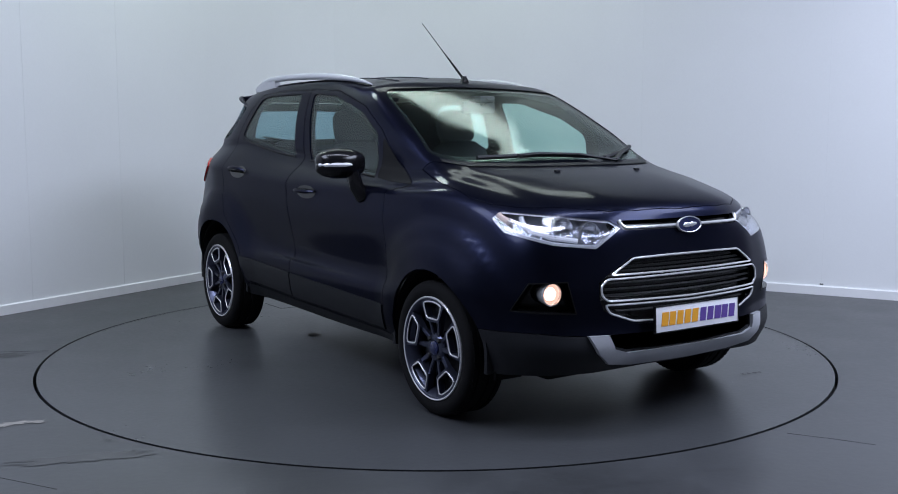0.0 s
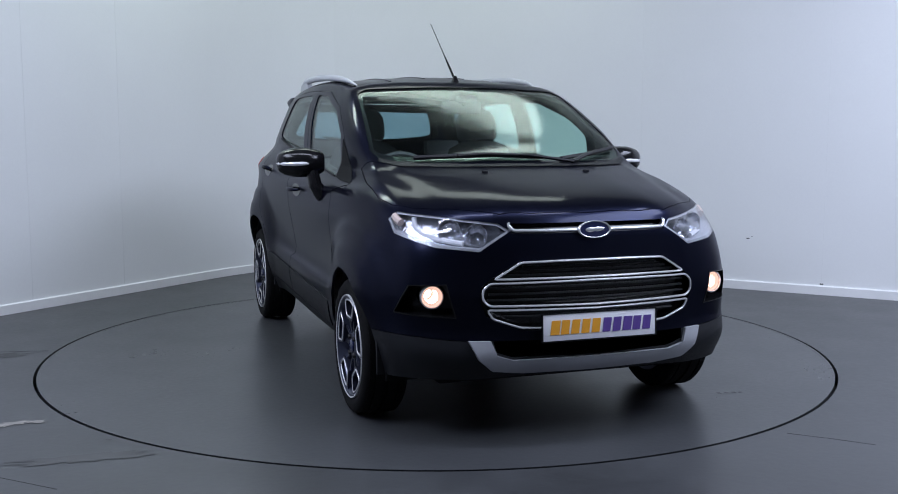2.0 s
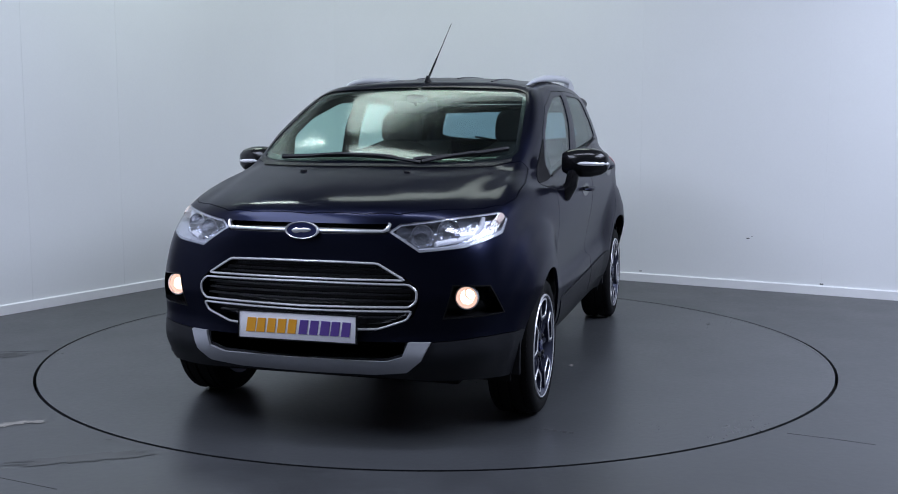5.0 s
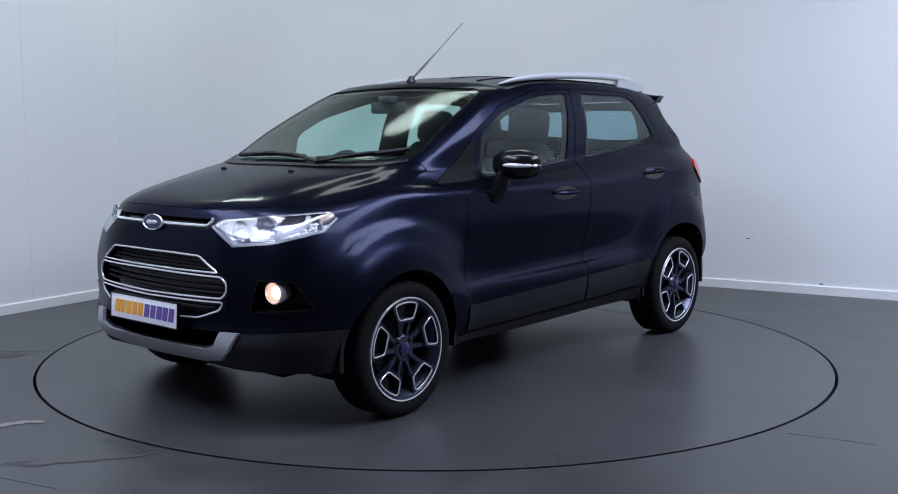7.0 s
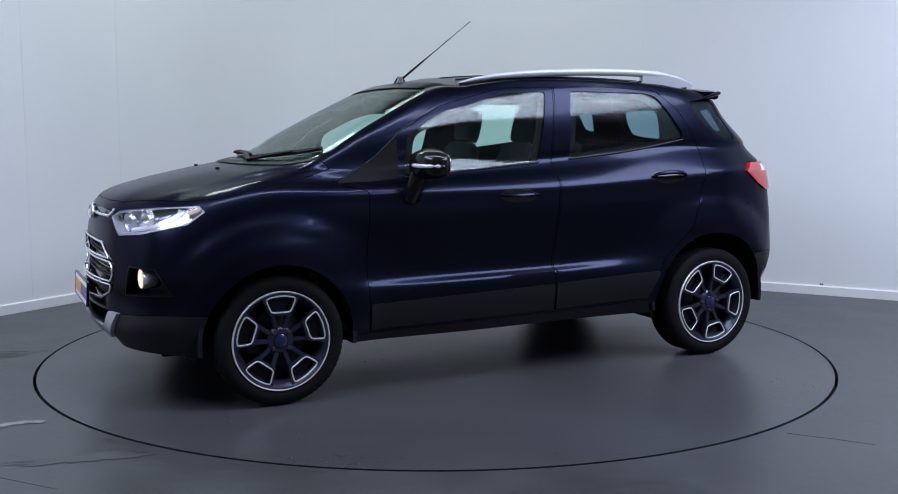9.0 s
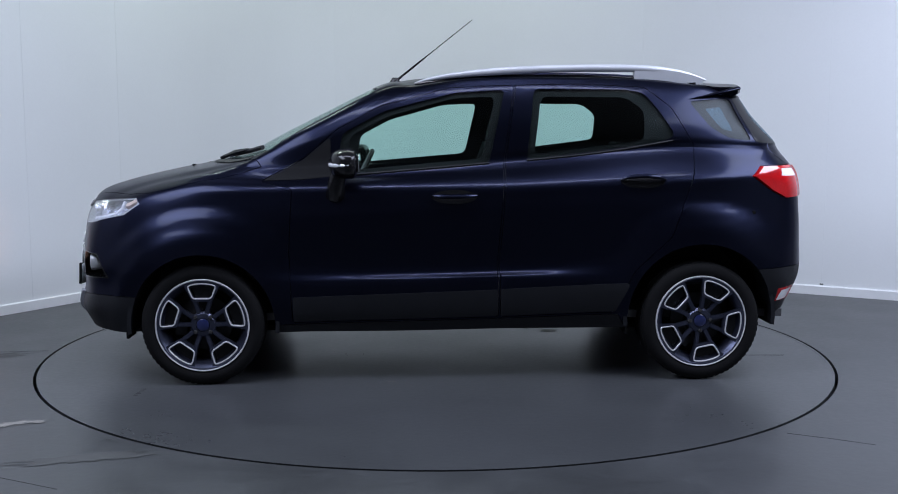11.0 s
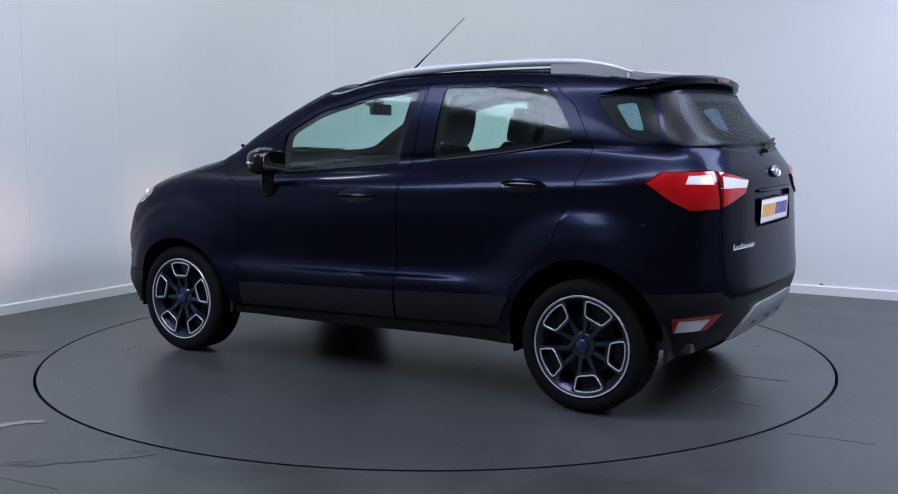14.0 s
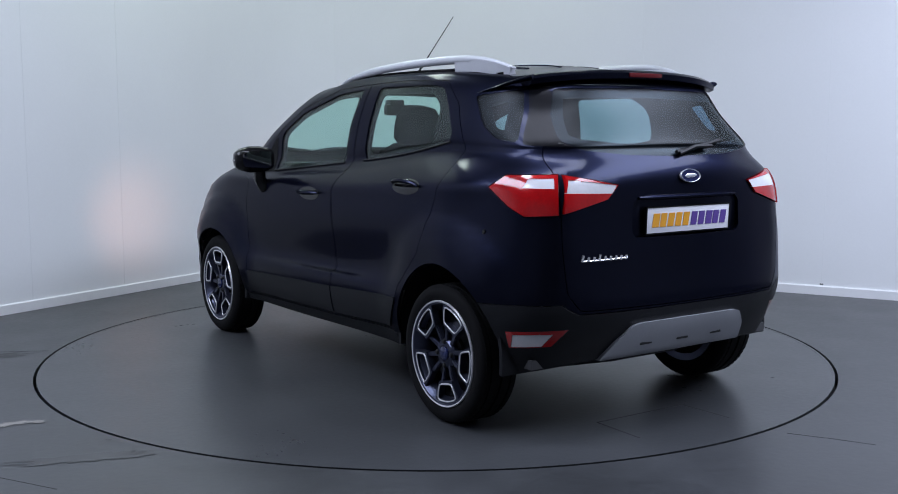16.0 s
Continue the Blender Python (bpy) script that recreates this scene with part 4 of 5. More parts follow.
    for s in (1, -1):
        side = (lambda b: b.copy()) if s > 0 else mirrored
        t = part("tail_light", side(outer), RED_LENS, car, "red tail light with clear sections", 30)
        part("clear_section", side(w_out), WHITE_LENS, t, "clear lens section", 30)
        t = part("tail_light", side(inner), RED_LENS, gate_ob, "red inner tail light", 30)
        part("clear_section", side(w_in), WHITE_LENS, t, "clear lens section", 30)
        t = part("rear_reflector", side(r_red), RED_LENS, rb, "red-edged reversing lamp", 30)
        part("clear_section", side(r_white), WHITE_LENS, t, "clear lens section", 30)
    for b in (outer, w_out, inner, w_in, r_red, r_white):
        b.free()


def grow3(points, d, turn):
    """Moves an outline on the car outwards by d, as seen along the slant."""
    r = Matrix.Rotation(radians(-turn), 4, "Z")
    flat = [r @ Vector(q) for q in points]
    g = grow([(q.y, q.z) for q in flat], d)
    return [r.inverted() @ Vector((q.x, a, b)) for q, (a, b) in zip(flat, g)]


car = tagged(new("car"), "dark navy compact five-door SUV with silver roof rails", "car")
body, tailgate, front_bumper, rear_bumper = build_shell(car)


# ---------------------------------------------------------------- wheels
def build_wheel():
    """A wheel at the origin, its face towards +y: alloy rim with five framed spokes, tyre, hub and brake disc."""
    bm = lathe(bmesh.new(), [(.222, .098), (.232, .100), (.236, .092), (.232, .075), (.214, .070), (.205, .03), (.200, -.07), (.215, -.09), (.225, -.10), (.190, -.095), (.185, .02), (.196, .065), (.212, .085), (.222, .098)], 64)
    rim = part("wheel", bm, GUNMETAL, car, "gunmetal five-spoke alloy wheel")
    bm = lathe(bmesh.new(), [(.2285, .1005), (.2340, .1025), (.2370, .098), (.2360, .090), (.231, .097), (.2285, .1005)], 96)
    part("rim_lip", bm, CUT_METAL, rim, "bright machined rim lip")
    # tyre with rounded shoulders and tread grooves
    prof = [(.232, .090), (.245, .099), (.268, .103), (.290, .098), (.302, .088), (.3065, .076), (.3075, .060), (.300, .058), (.300, .051), (.308, .049), (.308, .010), (.300, .008), (.300, -.008), (.308, -.010), (.308, -.049), (.300, -.051), (.300, -.058), (.3075, -.060), (.3065, -.076), (.302, -.088), (.290, -.098), (.268, -.103), (.245, -.099), (.225, -.090)]
    bm = lathe(bmesh.new(), prof, 96)
    for k in range(64):
        a = 2 * math.pi * k / 64
        for y in (.068, -.068):
            box(bm, -.009, .009, y - .012, y + .012, .3035, .3081, 0, Matrix.Rotation(a, 4, "Y"))
    part("tyre", bm, RUBBER, rim, "black road tyre")
    bm = lathe(bmesh.new(), [(0, .0), (.135, .0), (.138, .004), (.138, .012), (.07, .014), (.065, .03), (0, .032)], 48)
    part("brake_disc", bm, DARK, rim, "dark steel brake disc")
    bm = lathe(bmesh.new(), [(0, -.04), (.19, -.04), (.19, -.03), (0, -.03)], 48)
    part("back_plate", bm, GAP_BLACK, rim, "black brake back plate")
    bm = bmesh.new()
    box(bm, .085, .150, -.006, .036, -.06, .06, .008)
    part("brake_caliper", bm, DARK, rim, "grey brake caliper")

    def polar(r, deg):
        return (r * math.sin(radians(deg)), r * math.cos(radians(deg)))

    outer = [polar(.224, a) for a in (-24, -15, -5, 5, 15, 24)] + [polar(.130, 22), polar(.130, -22)]
    inner = [polar(.209, a) for a in (-19, -10, 0, 10, 19)] + [polar(.145, 17.5), polar(.145, -17.5)]
    for k in range(5):
        turn = Matrix.Rotation(radians(72 * k), 4, "Y")
        sp = cut(prism(outer, .060, .094), [("DIFFERENCE", prism(inner, .05, .12))])
        bmesh.ops.transform(sp, matrix=turn, verts=sp.verts[:])
        ob = part("spoke", sp, GUNMETAL, rim, "gunmetal spoke frame", 30)
        # bright machined outline round the pocket
        bm = bmesh.new()
        edge = grow(rounded(inner, .012, 2), .0035)
        tube(bm, [turn @ Vector((a, .0945, b)) for a, b in edge + edge[:1]], 0.0040, 6, .8, Vector((0, 1, 0)))
        part("spoke_edge", bm, CUT_METAL, ob, "bright machined spoke edge")
        bm = prism(grow(inner, .003), .052, .062)
        bmesh.ops.transform(bm, matrix=turn, verts=bm.verts[:])
        part("pocket", bm, GLOSS_BLACK, ob, "gloss black spoke pocket")
        # two legs down to the hub
        for sgn in (-1, 1):
            a0, a1, b0, b1 = polar(.145, 21 * sgn), polar(.145, 13 * sgn), polar(.045, 34 * sgn), polar(.045, 4 * sgn)
            quad = [a0, a1, b1, b0] if sgn > 0 else [a1, a0, b0, b1]
            bm = prism(quad, .055, .086)
            for v in bm.verts:
                rr = math.hypot(v.co.x, v.co.z)
                if rr < .1 and v.co.y > .07:
                    v.co.y -= .010
            bmesh.ops.bevel(bm, geom=bm.edges[:], offset=.004, segments=2, affect="EDGES")
            bmesh.ops.transform(bm, matrix=turn, verts=bm.verts[:])
            part("spoke_leg", bm, GUNMETAL, ob, smooth=30)
    bm = lathe(bmesh.new(), [(.0, .050), (.066, .050), (.066, .070), (.056, .080), (.036, .082), (.034, .078), (0, .078)], 40)
    hub = part("hub", bm, GUNMETAL, rim, "gunmetal wheel hub")
    bm = lathe(bmesh.new(), [(.031, .078), (.031, .086), (.024, .090), (0, .091)], 32)
    part("hub_cap", bm, BADGE_BLUE, hub, "navy centre cap")
    for k in range(4):
        a = radians(45 + 90 * k)
        bm = lathe(bmesh.new(), [(.0115, .070), (.0115, .086), (.008, .091), (0, .092)], 6, pose(.053 * math.cos(a), 0, .053 * math.sin(a)))
        part("wheel_nut", bm, DARK, hub, "dark steel wheel nut")
    return rim


first = build_wheel()
for wx, wz in WHEELS:
    for s in (1, -1):
        m = pose(wx, s * .766, wz, 0, 0 if wx > 0 else (47 if s > 0 else 20), 0 if s > 0 else 180)
        if wx > 0 and s > 0:
            first.matrix_basis = m
        else:
            copy_thing(first, m)


# ---------------------------------------------------------------- roof, mirrors, wipers, cabin
def build_roof():
    for s in (1, -1):
        keys = [(.22, .525, 1.485), (.14, .540, 1.526), (-.03, .558, 1.563), (-.35, .570, 1.592), (-.75, .572, 1.606), (-1.08, .562, 1.604), (-1.28, .55, 1.584), (-1.42, .53, 1.547), (-1.46, .525, 1.526)]
        path = [Vector((a, b * s, c)) for a, b, c in spline(keys, 5)]
        n = len(path)
        bm = tube(bmesh.new(), path, .018, 10, 1.15, taper=[min(1, .25 + .75 * min(k, n - 1 - k) / 9) for k in range(n)])
        rail = part("roof_rail", bm, RAIL, car, "satin silver roof rail")
        bm = bmesh.new()
        n = len(path)
        rear = [q for q in path if -1.40 < q.x < -.98]
        low = [Vector((q.x, q.y - .012 * s, max(q.z - .055, 1.515))) for q in rear]
        quads = [[bm.verts.new(q + Vector((0, o * s, 0))) for q in line] for line, o in ((rear, .016), (low, .022), (low, -.012), (rear, -.012))]
        for a, b in zip(quads, quads[1:] + quads[:1]):
            for k in range(len(rear) - 1):
                bm.faces.new((a[k], a[k + 1], b[k + 1], b[k]))
        for e in (0, -1):
            bm.faces.new([r[e] for r in quads])
        part("rail_foot", bm, RAIL, rail, "silver rail foot")
        bm = bmesh.new()
        edge = [on_top(.14 - 1.5 * k / 20, (.548 + .012 * math.sin(math.pi * k / 20)) * s, .003) for k in range(21)]
        tube(bm, edge, .008, 6)
        part("roof_trim", bm, GLOSS_BLACK, car, "black roof trim strip")
    for y in (-.32, -.12, .12, .32):
        bm = bmesh.new()
        tube(bm, [on_top(.05 - 1.3 * k / 12, y, -.003) for k in range(13)], .009, 6)
        part("roof_rib", bm, PAINT, car)
    # aerial
    b = on_top(.245, 0, 0)
    tip = Vector((-.200, 0.006, 1.914))
    bm = lathe(bmesh.new(), [(0, .034), (.010, .034), (.020, .012), (.030, -.01), (0, -.01)], 20, Matrix.Translation(b) @ Matrix.Rotation(radians(90), 4, "X") @ Matrix.Diagonal((1.5, 1, .8, 1)))
    base = part("aerial", bm, GLOSS_BLACK, car, "black whip aerial")
    bm = tube(bmesh.new(), [b.lerp(tip, k / 10) + Vector((0, 0, .012 * (1 - k / 10))) for k in range(11)], .0065, 8, taper=[1.1, 1, .95, .9, .55, .42, .4, .38, .36, .34, .32])
    part("mast", bm, GLOSS_BLACK, base, "thin black mast")
    # spoiler: a blade over the rear window
    bm = bmesh.new()
    rows = []
    ny = 24
    for k in range(ny + 1):
        y = -.575 + 1.15 * k / ny
        e = abs(y) / .575
        lip = -1.685 + .10 * e ** 3.2
        zt = 1.543 - .035 * e ** 2.4
        root = on_top(-1.33, y * .93, .002)
        mid = Vector((-1.50 + .04 * e ** 3, y, zt + .012 - .01 * e))
        rows.append([root, mid, Vector((lip + .02, y, zt + .001)), Vector((lip, y, zt - .012)), Vector((lip + .004, y, zt - .036)), Vector((lip + .03, y, zt - .044)), Vector((-1.53 + .03 * e, y, zt - .040)), Vector((root.x - .02, y * .93, root.z - .045))])
    vs = [[bm.verts.new(q) for q in r] for r in rows]
    for a, b2 in zip(vs, vs[1:]):
        for k in range(8):
            bm.faces.new((a[k], a[(k + 1) % 8], b2[(k + 1) % 8], b2[k]))
    bm.faces.new(vs[0][::-1])
    bm.faces.new(vs[-1])
    sp = part("spoiler", bm, PAINT, tailgate, "navy roof spoiler", 50)
    # the spoiler's ends run forward along the top of the corner glass
    for s in (1, -1):
        ends = [Vector((x, y * s, z)) for x, y, z in spline([(-1.20, .655, 1.425), (-1.29, .645, 1.440), (-1.39, .632, 1.460), (-1.49, .608, 1.482), (-1.585, .566, 1.503), (-1.65, .52, 1.52)], 4)]
        n = len(ends)
        part("spoiler_end", tube(bmesh.new(), ends, .022, 8, .55, taper=[.25 + .75 * k / (n - 1) for k in range(n)]), PAINT, sp, "tapered side end of the spoiler", 50)
    bm = bmesh.new()
    box(bm, -1.690, -1.66, -.10, .10, 1.512, 1.532, .004)
    part("brake_light", bm, DULL_RED, sp, "red high brake light")


def build_mirror(s):
    bm = bmesh.new()
    keys = [(.815, .066, .052), (.845, .084, .068), (.90, .094, .076), (.96, .092, .075), (1.012, .076, .062), (1.040, .048, .044), (1.050, .018, .022)]
    rings = []
    for y, hx, hz in keys:
        ring = []
        for k in range(20):
            a = 2 * math.pi * k / 20
            cx, sz = math.cos(a), math.sin(a)
            x = .478 + (hx if cx > 0 else hx * .55) * math.copysign(abs(cx) ** .8, cx) - .10 * max(0, y - .9)
            z = 1.115 + hz * math.copysign(abs(sz) ** .75, sz)
            ring.append(bm.verts.new((x, y, z)))
        rings.append(ring)
    for a, b in zip(rings, rings[1:]):
        for k in range(20):
            bm.faces.new((a[k], a[(k + 1) % 20], b[(k + 1) % 20], b[k]))
    bm.faces.new(rings[0][::-1])
    bm.faces.new(rings[-1])
    if s < 0:
        bm2 = mirrored(bm)
        bm.free()
        bm = bm2
    m = part("door_mirror", bm, GLOSS_BLACK, car, "gloss black door mirror with indicator strip", 45)
    bm = bmesh.new()
    tube(bm, [Vector(q) for q in ((.545, .79, .945), (.545, .835, .955), (.540, .865, 1.0), (.525, .875, 1.06), (.510, .88, 1.09))], .046, 12, .8, Vector((0, 1, 0)), [1.15, 1.1, .95, .9, .9])
    part("stalk", bm if s > 0 else mirrored(bm), GLOSS_BLACK, m, "black mirror stalk")
    bm = bmesh.new()
    tube(bm, [Vector(q) for q in ((.5635, .90, 1.112), (.5625, .935, 1.111), (.553, .975, 1.110), (.530, 1.014, 1.110), (.497, 1.038, 1.110), (.465, 1.044, 1.110))], .012, 8, 1.0, taper=[.7, 1, 1, 1, .9, .6])
    part("indicator_strip", bm if s > 0 else mirrored(bm), WHITE_LENS, m, "clear indicator strip")
    bm = bmesh.new()
    pts = rounded([(.845, 1.066), (1.015, 1.074), (1.022, 1.145), (.975, 1.166), (.850, 1.162)], .02)
    bmx = prism(pts, .417, .4215, "x")
    part("mirror_glass", bmx if s > 0 else mirrored(bmx), MIRROR, m, "mirror glass")
    bm.free()


def build_wipers():
    def arm(name, pts, parent, blade=True):
        bm = tube(bmesh.new(), pts, .013, 6, .7)
        ob = part(name, bm, PLASTIC, parent, "black wiper arm")
        return ob
    def ws(y, z, off):
        return on_front(y, z, off)
    one = arm("wiper", [ws(.27, 1.118, .012), ws(.05, 1.140, .022), ws(-.18, 1.146, .022), ws(-.30, 1.140, .020)], car)
    part("wiper_blade", tube(bmesh.new(), [ws(y, z, .012) for y, z in ((.12, 1.140), (-.10, 1.150), (-.28, 1.146), (-.50, 1.138))], .012, 6), PLASTIC, one, "black rubber blade")
    two = arm("wiper", [ws(.27, 1.120, .014), ws(.38, 1.138, .022), ws(.48, 1.156, .022)], car)
    part("wiper_blade", tube(bmesh.new(), [ws(y, z, .012) for y, z in ((.22, 1.132), (.40, 1.148), (.53, 1.166), (.62, 1.182))], .012, 6), PLASTIC, two, "black rubber blade")
    rw = part("rear_wiper", tube(bmesh.new(), [on_rear(.02, 1.172, .015), on_rear(-.08, 1.192, .028), on_rear(-.2, 1.212, .024)], .010, 6), PLASTIC, tailgate, "black rear wiper")
    part("wiper_blade", tube(bmesh.new(), [on_rear(.03, 1.180, .012), on_rear(-.12, 1.205, .012), on_rear(-.29, 1.228, .012)], .009, 6), PLASTIC, rw, "black rubber blade")
    for y in (-.255, .255):
        p = on_top(1.36, y, 0)
        bm = box(bmesh.new(), p.x - .009, p.x + .009, p.y - .013, p.y + .013, p.z - .004, p.z + .009, .003)
        part("washer_jet", bm, PLASTIC, bonnet_of(), "black washer jet")


def bonnet_of():
    return next(o for o in car.children if o.name.startswith("bonnet"))


def build_seat(y, x, front=True):
    lean = Matrix.Translation((x - .22, y, .62)) @ Matrix.Rotation(radians(-14), 4, "Y")
    bm = box(bmesh.new(), -.28, .26, -.25, .25, .0, .16, .05, Matrix.Translation((x, y, .46)))
    seat = part("seat", bm, FABRIC, car, "charcoal fabric seat", 50)
    bm = bmesh.new()
    prof = [(.235, .0), (.250, .20), (.245, .40), (.200, .56), (.13, .60)]
    rings = []
    for w, z in prof:
        d = .075 if z < .5 else .055
        rings.append([bm.verts.new((d * math.cos(a) * .9, w * math.copysign(abs(math.sin(a)) ** .6, math.sin(a)), z)) for a in [2 * math.pi * k / 20 for k in range(20)]])
    for a, b in zip(rings, rings[1:]):
        for k in range(20):
            bm.faces.new((a[k], a[(k + 1) % 20], b[(k + 1) % 20], b[k]))
    bm.faces.new(rings[0][::-1]), bm.faces.new(rings[-1])
    bmesh.ops.transform(bm, matrix=lean, verts=bm.verts[:])
    part("seat_back", bm, FABRIC, seat, "charcoal fabric seat back", 50)
    bm = bmesh.new()
    rings = []
    for w, z in ((.105, .615), (.130, .64), (.135, .70), (.128, .765), (.10, .80), (.06, .808)):
        rings.append([bm.verts.new((.050 * math.cos(a) - .01, w * math.copysign(abs(math.sin(a)) ** .55, math.sin(a)), z)) for a in [2 * math.pi * k / 20 for k in range(20)]])
    for a, b in zip(rings, rings[1:]):
        for k in range(20):
            bm.faces.new((a[k], a[(k + 1) % 20], b[(k + 1) % 20], b[k]))
    bm.faces.new(rings[0][::-1]), bm.faces.new(rings[-1])
    bmesh.ops.transform(bm, matrix=lean, verts=bm.verts[:])
    part("headrest", bm, FABRIC, seat, "charcoal headrest", 50)
    for dy in (-.06, .06):
        bm = tube(bmesh.new(), [lean @ Vector((-.01, dy, .56)), lean @ Vector((-.01, dy, .68))], .006, 6)
        part("headrest_post", bm, CHROME, seat, "steel headrest post")


def build_cabin():
    for y in (-.37, .37):
        build_seat(y, .02)
    bm = box(bmesh.new(), -.95, -.48, -.62, .62, .46, .62, .05)
    bench = part("rear_bench", bm, FABRIC, car, "charcoal fabric rear bench", 50)
    lean = Matrix.Translation((-.98, 0, .60)) @ Matrix.Rotation(radians(-16), 4, "Y")
    part("bench_back", box(bmesh.new(), -.06, .06, -.62, .62, .0, .50, .05, lean), FABRIC, bench, "charcoal fabric bench back", 50)
    for y in (-.40, .40):
        part("headrest", box(bmesh.new(), -.045, .045, y - .13, y + .13, .515, .635, .04, lean), FABRIC, bench, "charcoal headrest", 50)
    # dashboard, wheel, floor, lining
    bm = bmesh.new()
    sec = [(1.10, 1.05), (.92, 1.085), (.72, 1.075), (.62, 1.02), (.60, .90), (.66, .75), (.75, .60), (1.05, .60)]
    part("dashboard", prism(rounded(sec, .04), -.655, .655, "y"), PILLAR, car, "dark plastic dashboard", 40)
    part("binnacle", box(bmesh.new(), .60, .78, -.52, -.20, 1.03, 1.115, .03), PILLAR, car, "dark instrument hood", 40)
    part("screen_pod", box(bmesh.new(), .66, .80, -.13, .13, 1.02, 1.10, .02), PILLAR, car, "dark centre screen pod", 40)
    m = Matrix.Translation((.47, -.37, .985)) @ Matrix.Rotation(radians(-25), 4, "Y")
    bm = bmesh.new()
    tube(bm, [m @ Vector((0, .185 * math.cos(a), .185 * math.sin(a))) for a in [2 * math.pi * k / 40 for k in range(41)]], .016, 8, 1, Vector((1, 0, 0)))
    sw = part("steering_wheel", bm, TRIM, car, "black steering wheel")
    bm = box(bmesh.new(), -.01, .05, -.07, .07, -.06, .05, .02, m)
    for y in (-1, 1):
        tube(bm, [m @ Vector((.01, .05 * y, 0)), m @ Vector((0, .18 * y, .01))], .016, 6)
    tube(bm, [m @ Vector((.02, 0, 0)), m @ Vector((.22, 0, 0))], .03, 8)
    part("wheel_boss", bm, TRIM, sw, "black wheel boss")
    part("cabin_floor", box(bmesh.new(), -1.80, 1.0, -.74, .74, .30, .34), TRIM, car, "dark cabin floor")
    part("bulkhead", box(bmesh.new(), .98, 1.02, -.68, .68, .30, 1.04), TRIM, car, "dark bulkhead")
    part("boot_cover", box(bmesh.new(), -1.72, -1.10, -.62, .62, 1.00, 1.02), TRIM, car, "dark parcel shelf")
    lining = cut(skin_shell(.0135, .0158), [("INTERSECT", box(bmesh.new(), -1.6, .6, -.8, .8, 1.40, 1.7)), ("DIFFERENCE", prism(grow(WINDSCREEN, .02), .2, 1.4, "x")), ("DIFFERENCE", both(joined(side_cut(grow(FRONT_WIN, .015)), side_cut(grow(REAR_WIN, .015)), side_cut(grow(QUARTER_WIN, .01))))), ("DIFFERENCE", prism(grow(REAR_GLASS, .01), -2.3, -1.35, "x"))])
    part("headlining", lining, HEADLINER, car, "pale grey headlining")
    inner_front = rounded([(.50, 1.075), (-.205, 1.135), (-.275, 1.455), (-.06, 1.445), (.28, 1.352), (.475, 1.25)], .04)
    inner_rear = rounded([(-.475, 1.155), (-.515, 1.455), (-.96, 1.452), (-1.055, 1.385), (-1.05, 1.225)], .04)
    inner_quarter = rounded([(-1.385, 1.395), (-1.475, 1.405), (-1.535, 1.275), (-1.47, 1.285)], .02)
    trim = cut(skin_shell(.0140, .0172), [("INTERSECT", side_cut([(.62, 1.06), (.56, 1.26), (.30, 1.43), (-.1, 1.495), (-1.2, 1.495), (-1.60, 1.47), (-1.72, 1.12)], .4, .9)), ("DIFFERENCE", joined(side_cut(inner_front), side_cut(inner_rear), side_cut(inner_quarter)))])
    for bm in (mirrored(trim), trim):
        part("pillar_trim", bm, PILLAR, car, "dark grey inner pillar trim")
    bm = box(bmesh.new(), -.012, .02, -.12, .12, -.033, .033, .012, Matrix.Translation((.40, -.02, 1.405)) @ Matrix.Rotation(radians(8), 4, "Z"))
    mir = part("cabin_mirror", bm, TRIM, car, "black cabin mirror")
    part("mirror_stem", tube(bmesh.new(), [Vector((.42, -.01, 1.42)), Vector((.47, 0, 1.455))], .012, 6), TRIM, mir)
    part("sensor_pod", box(bmesh.new(), .40, .47, -.05, .05, 1.43, 1.468, .01), TRIM, car, "dark sensor pod behind the glass")
    # underside
    # plain slab added to block light passing under the car
    part("underbody", box(bmesh.new(), -1.40, 1.72, -.60, .60, .218, .248, .01), RUBBER, car, "black underbody slab added to deepen the shade beneath")
    part("exhaust", tube(bmesh.new(), [Vector((-1.82, .30, .315)), Vector((-1.5, .30, .23)), Vector((-1.0, .1, .195)), Vector((.8, .1, .195))], .03, 10), DARK, car, "dark steel exhaust pipe")
    part("silencer", box(bmesh.new(), -1.76, -1.42, -.20, .25, .255, .345, .04), DARK, car, "dark steel silencer")
    part("axle", tube(bmesh.new(), [Vector((-1.33, -.7, .30)), Vector((-1.33, .7, .30))], .04, 8), DARK, car, "dark axle beam")
    part("axle", tube(bmesh.new(), [Vector((1.22, -.7, .27)), Vector((1.22, .7, .27))], .04, 8), DARK, car, "dark axle beam")
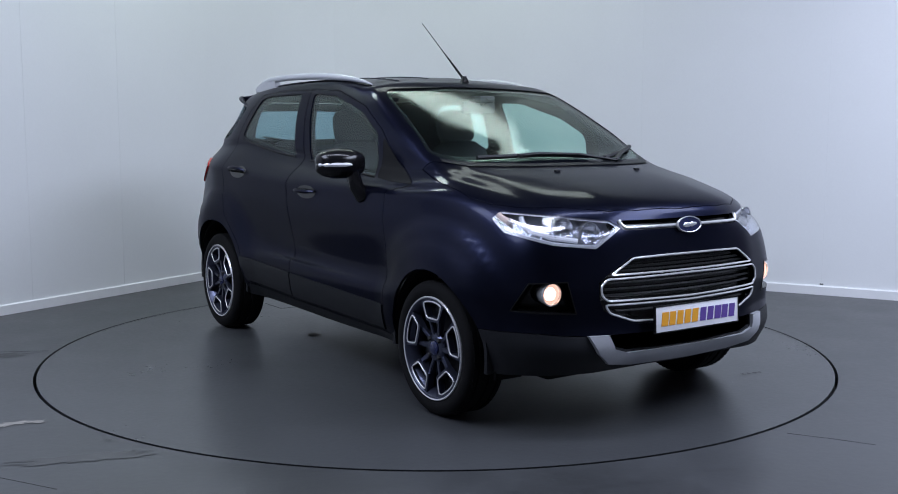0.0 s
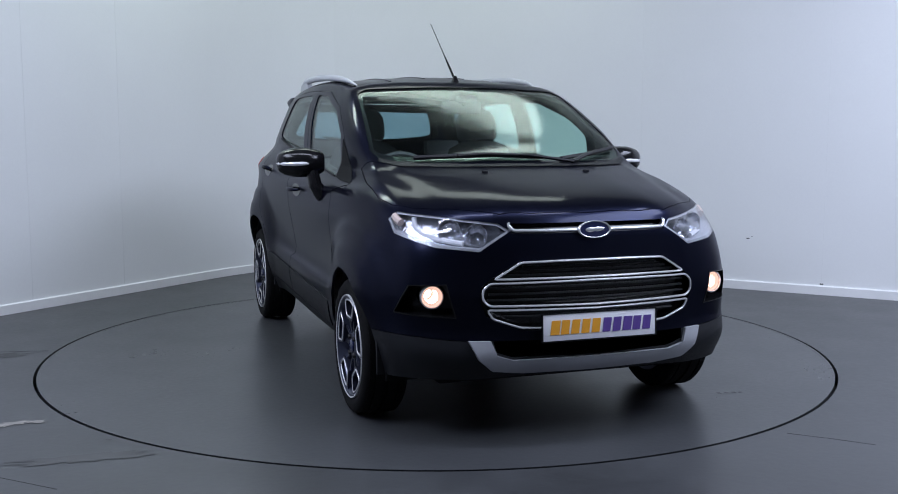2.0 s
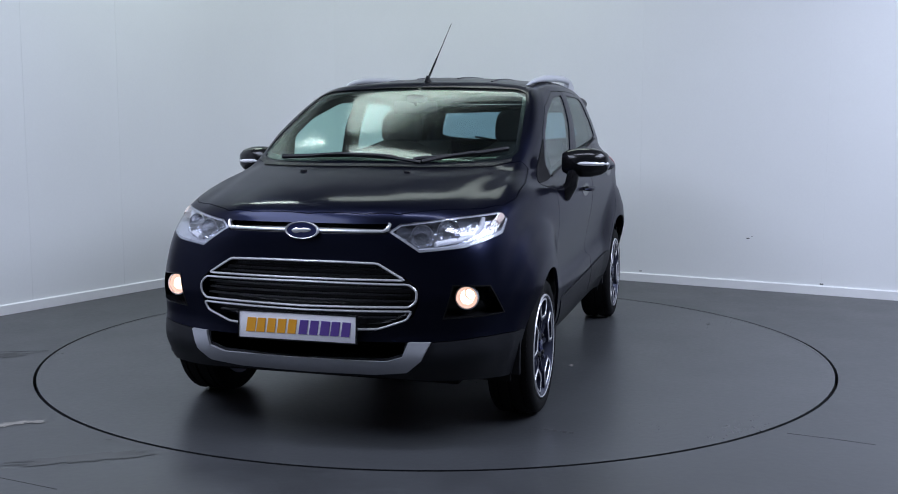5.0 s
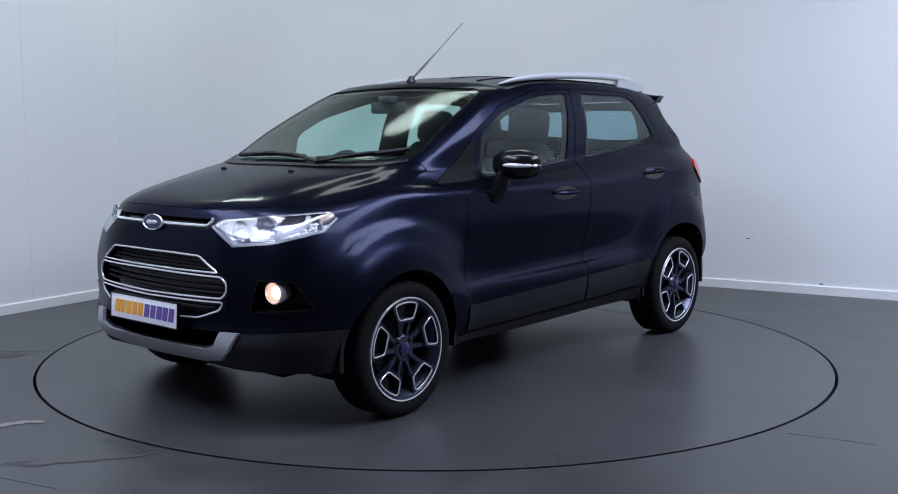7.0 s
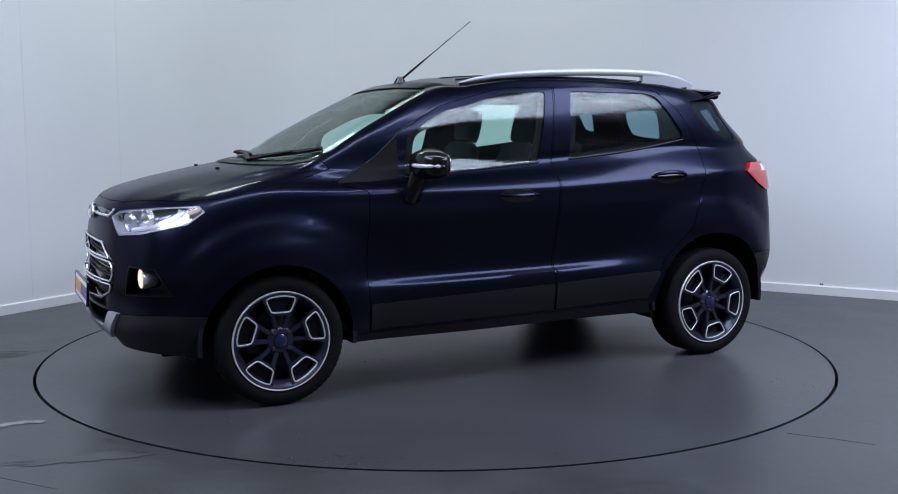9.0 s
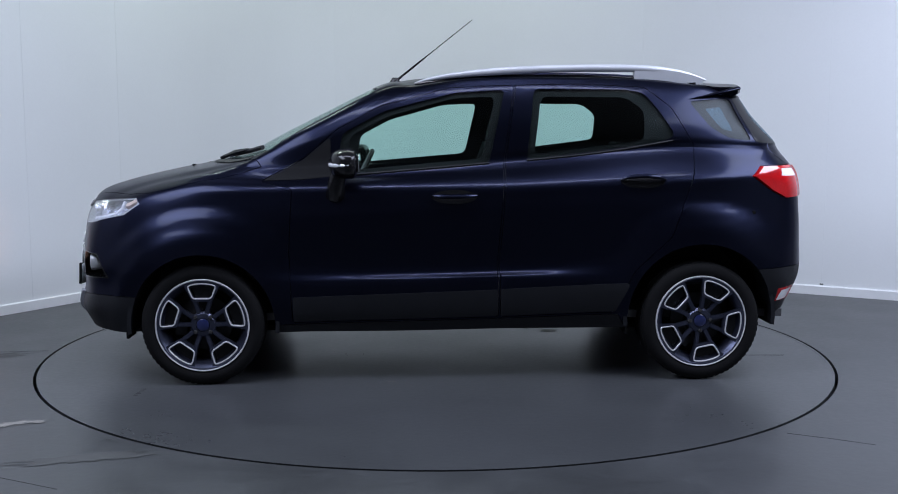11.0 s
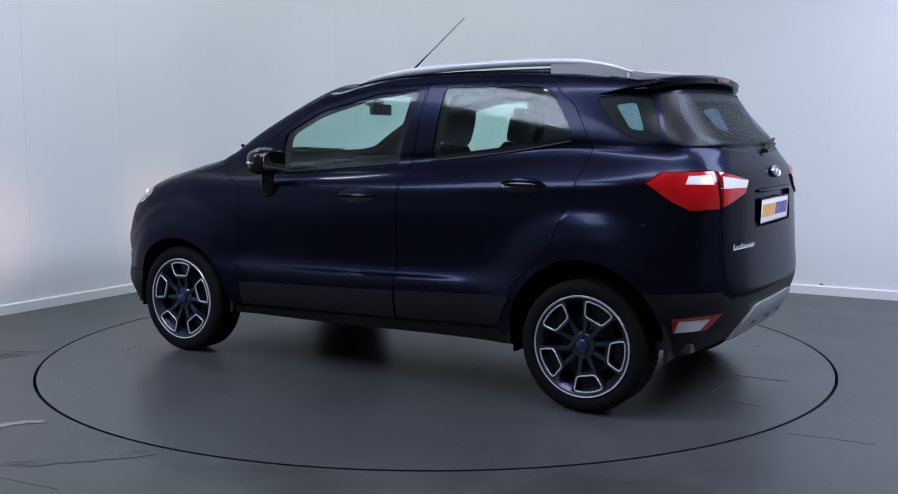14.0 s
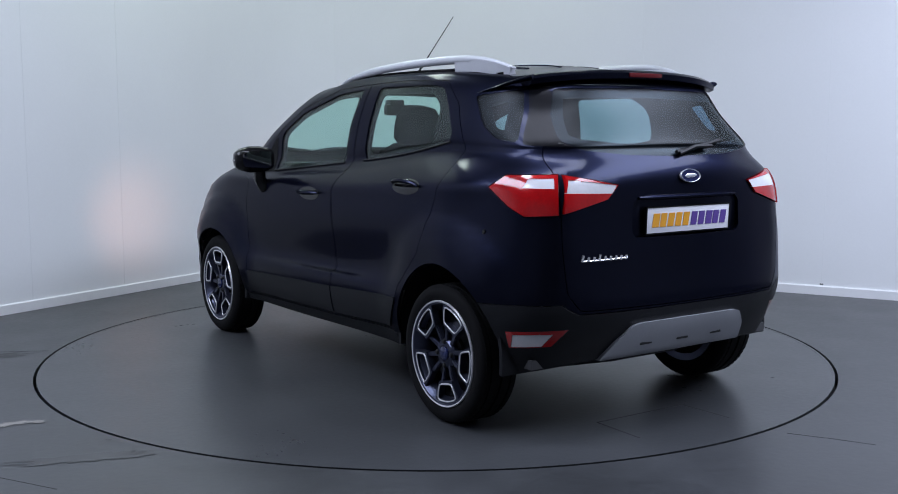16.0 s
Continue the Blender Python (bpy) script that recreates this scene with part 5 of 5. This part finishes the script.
    for s in (1, -1):
        for x, z in ((1.61, .222), (-.955, .225)):
            bm = box(bmesh.new(), x - .008, x + .008, .66, .80, z, z + .08, .003)
            part("air_deflector", bm if s > 0 else mirrored(bm), RUBBER, car, "black rubber deflector before the wheel")


def build_tail():
    badge(car, on_rear(0, 1.082, .008), (-1, 0, .25), .062, .030)
    plate(car, Matrix.Translation((-1.955, 0, .902)) @ Matrix.Rotation(radians(180), 4, "Z") @ Matrix.Rotation(radians(2), 4, "Y"))
    bm = bmesh.new()
    tube(bm, [on_rear(-.30 + .6 * k / 10, 1.000, .006) for k in range(11)], .012, 8, .9, taper=[.5] + [1] * 9 + [.5])
    part("tailgate_grip", bm, PAINT, tailgate, "navy grip bar over the plate")
    # model badge as plain slanted chrome bars
    for k in range(9):
        y = .588 - .0265 * k
        p0, p1 = on_rear(y, .750, .004), on_rear(y - .006, .776 if k in (0, 3) else .768, .004)
        bm = tube(bmesh.new(), [p0, p1], .0055, 6)
        part("badge_bar", bm, CHROME, tailgate, "slim chrome badge bar")
    bm = tube(bmesh.new(), [on_rear(.585 - .022 * k, .752 + .0005 * k, .004) for k in range(11)], .003, 6)
    part("badge_bar", bm, CHROME, tailgate, "slim chrome badge bar")
    part("plate_recess", box(bmesh.new(), -1.937, -1.927, -.338, .338, .828, 1.008, .002), PAINT, tailgate, "navy back of the plate recess")
    # shallow slots in the rear guard, their shade laid on as dark bars
    guard = next(o for o in rear_bumper.children if o.name.startswith("skid_plate"))
    for y in (-.22, 0, .22):
        p = on_rear(y, .385, .0142)
        part("slot", box(bmesh.new(), p.x - .002, p.x + .004, y - .034, y + .034, p.z - .006, p.z + .006, .001), DARK, guard, "dark bar painted as a shallow slot's shade")
    part("parking_sensor", lathe(bmesh.new(), [(0, .004), (.009, .004), (.011, 0)], 16, Matrix.Translation(on_side(-1.60, .86, 0)) ), GLOSS_BLACK, car)


build_roof()
for s in (1, -1):
    build_mirror(s)
build_wipers()
build_cabin()
build_tail()


# ---------------------------------------------------------------- motion
def motions():
    walk(turntable, [(t, pose(0, 0, 0, 0, 0, a)) for t, a in HEADINGS])
    walk(car, [(t, pose(0, 0, 0, 0, 0, a) @ pose(0, 0.021, 0.010)) for t, a in HEADINGS])


motions()
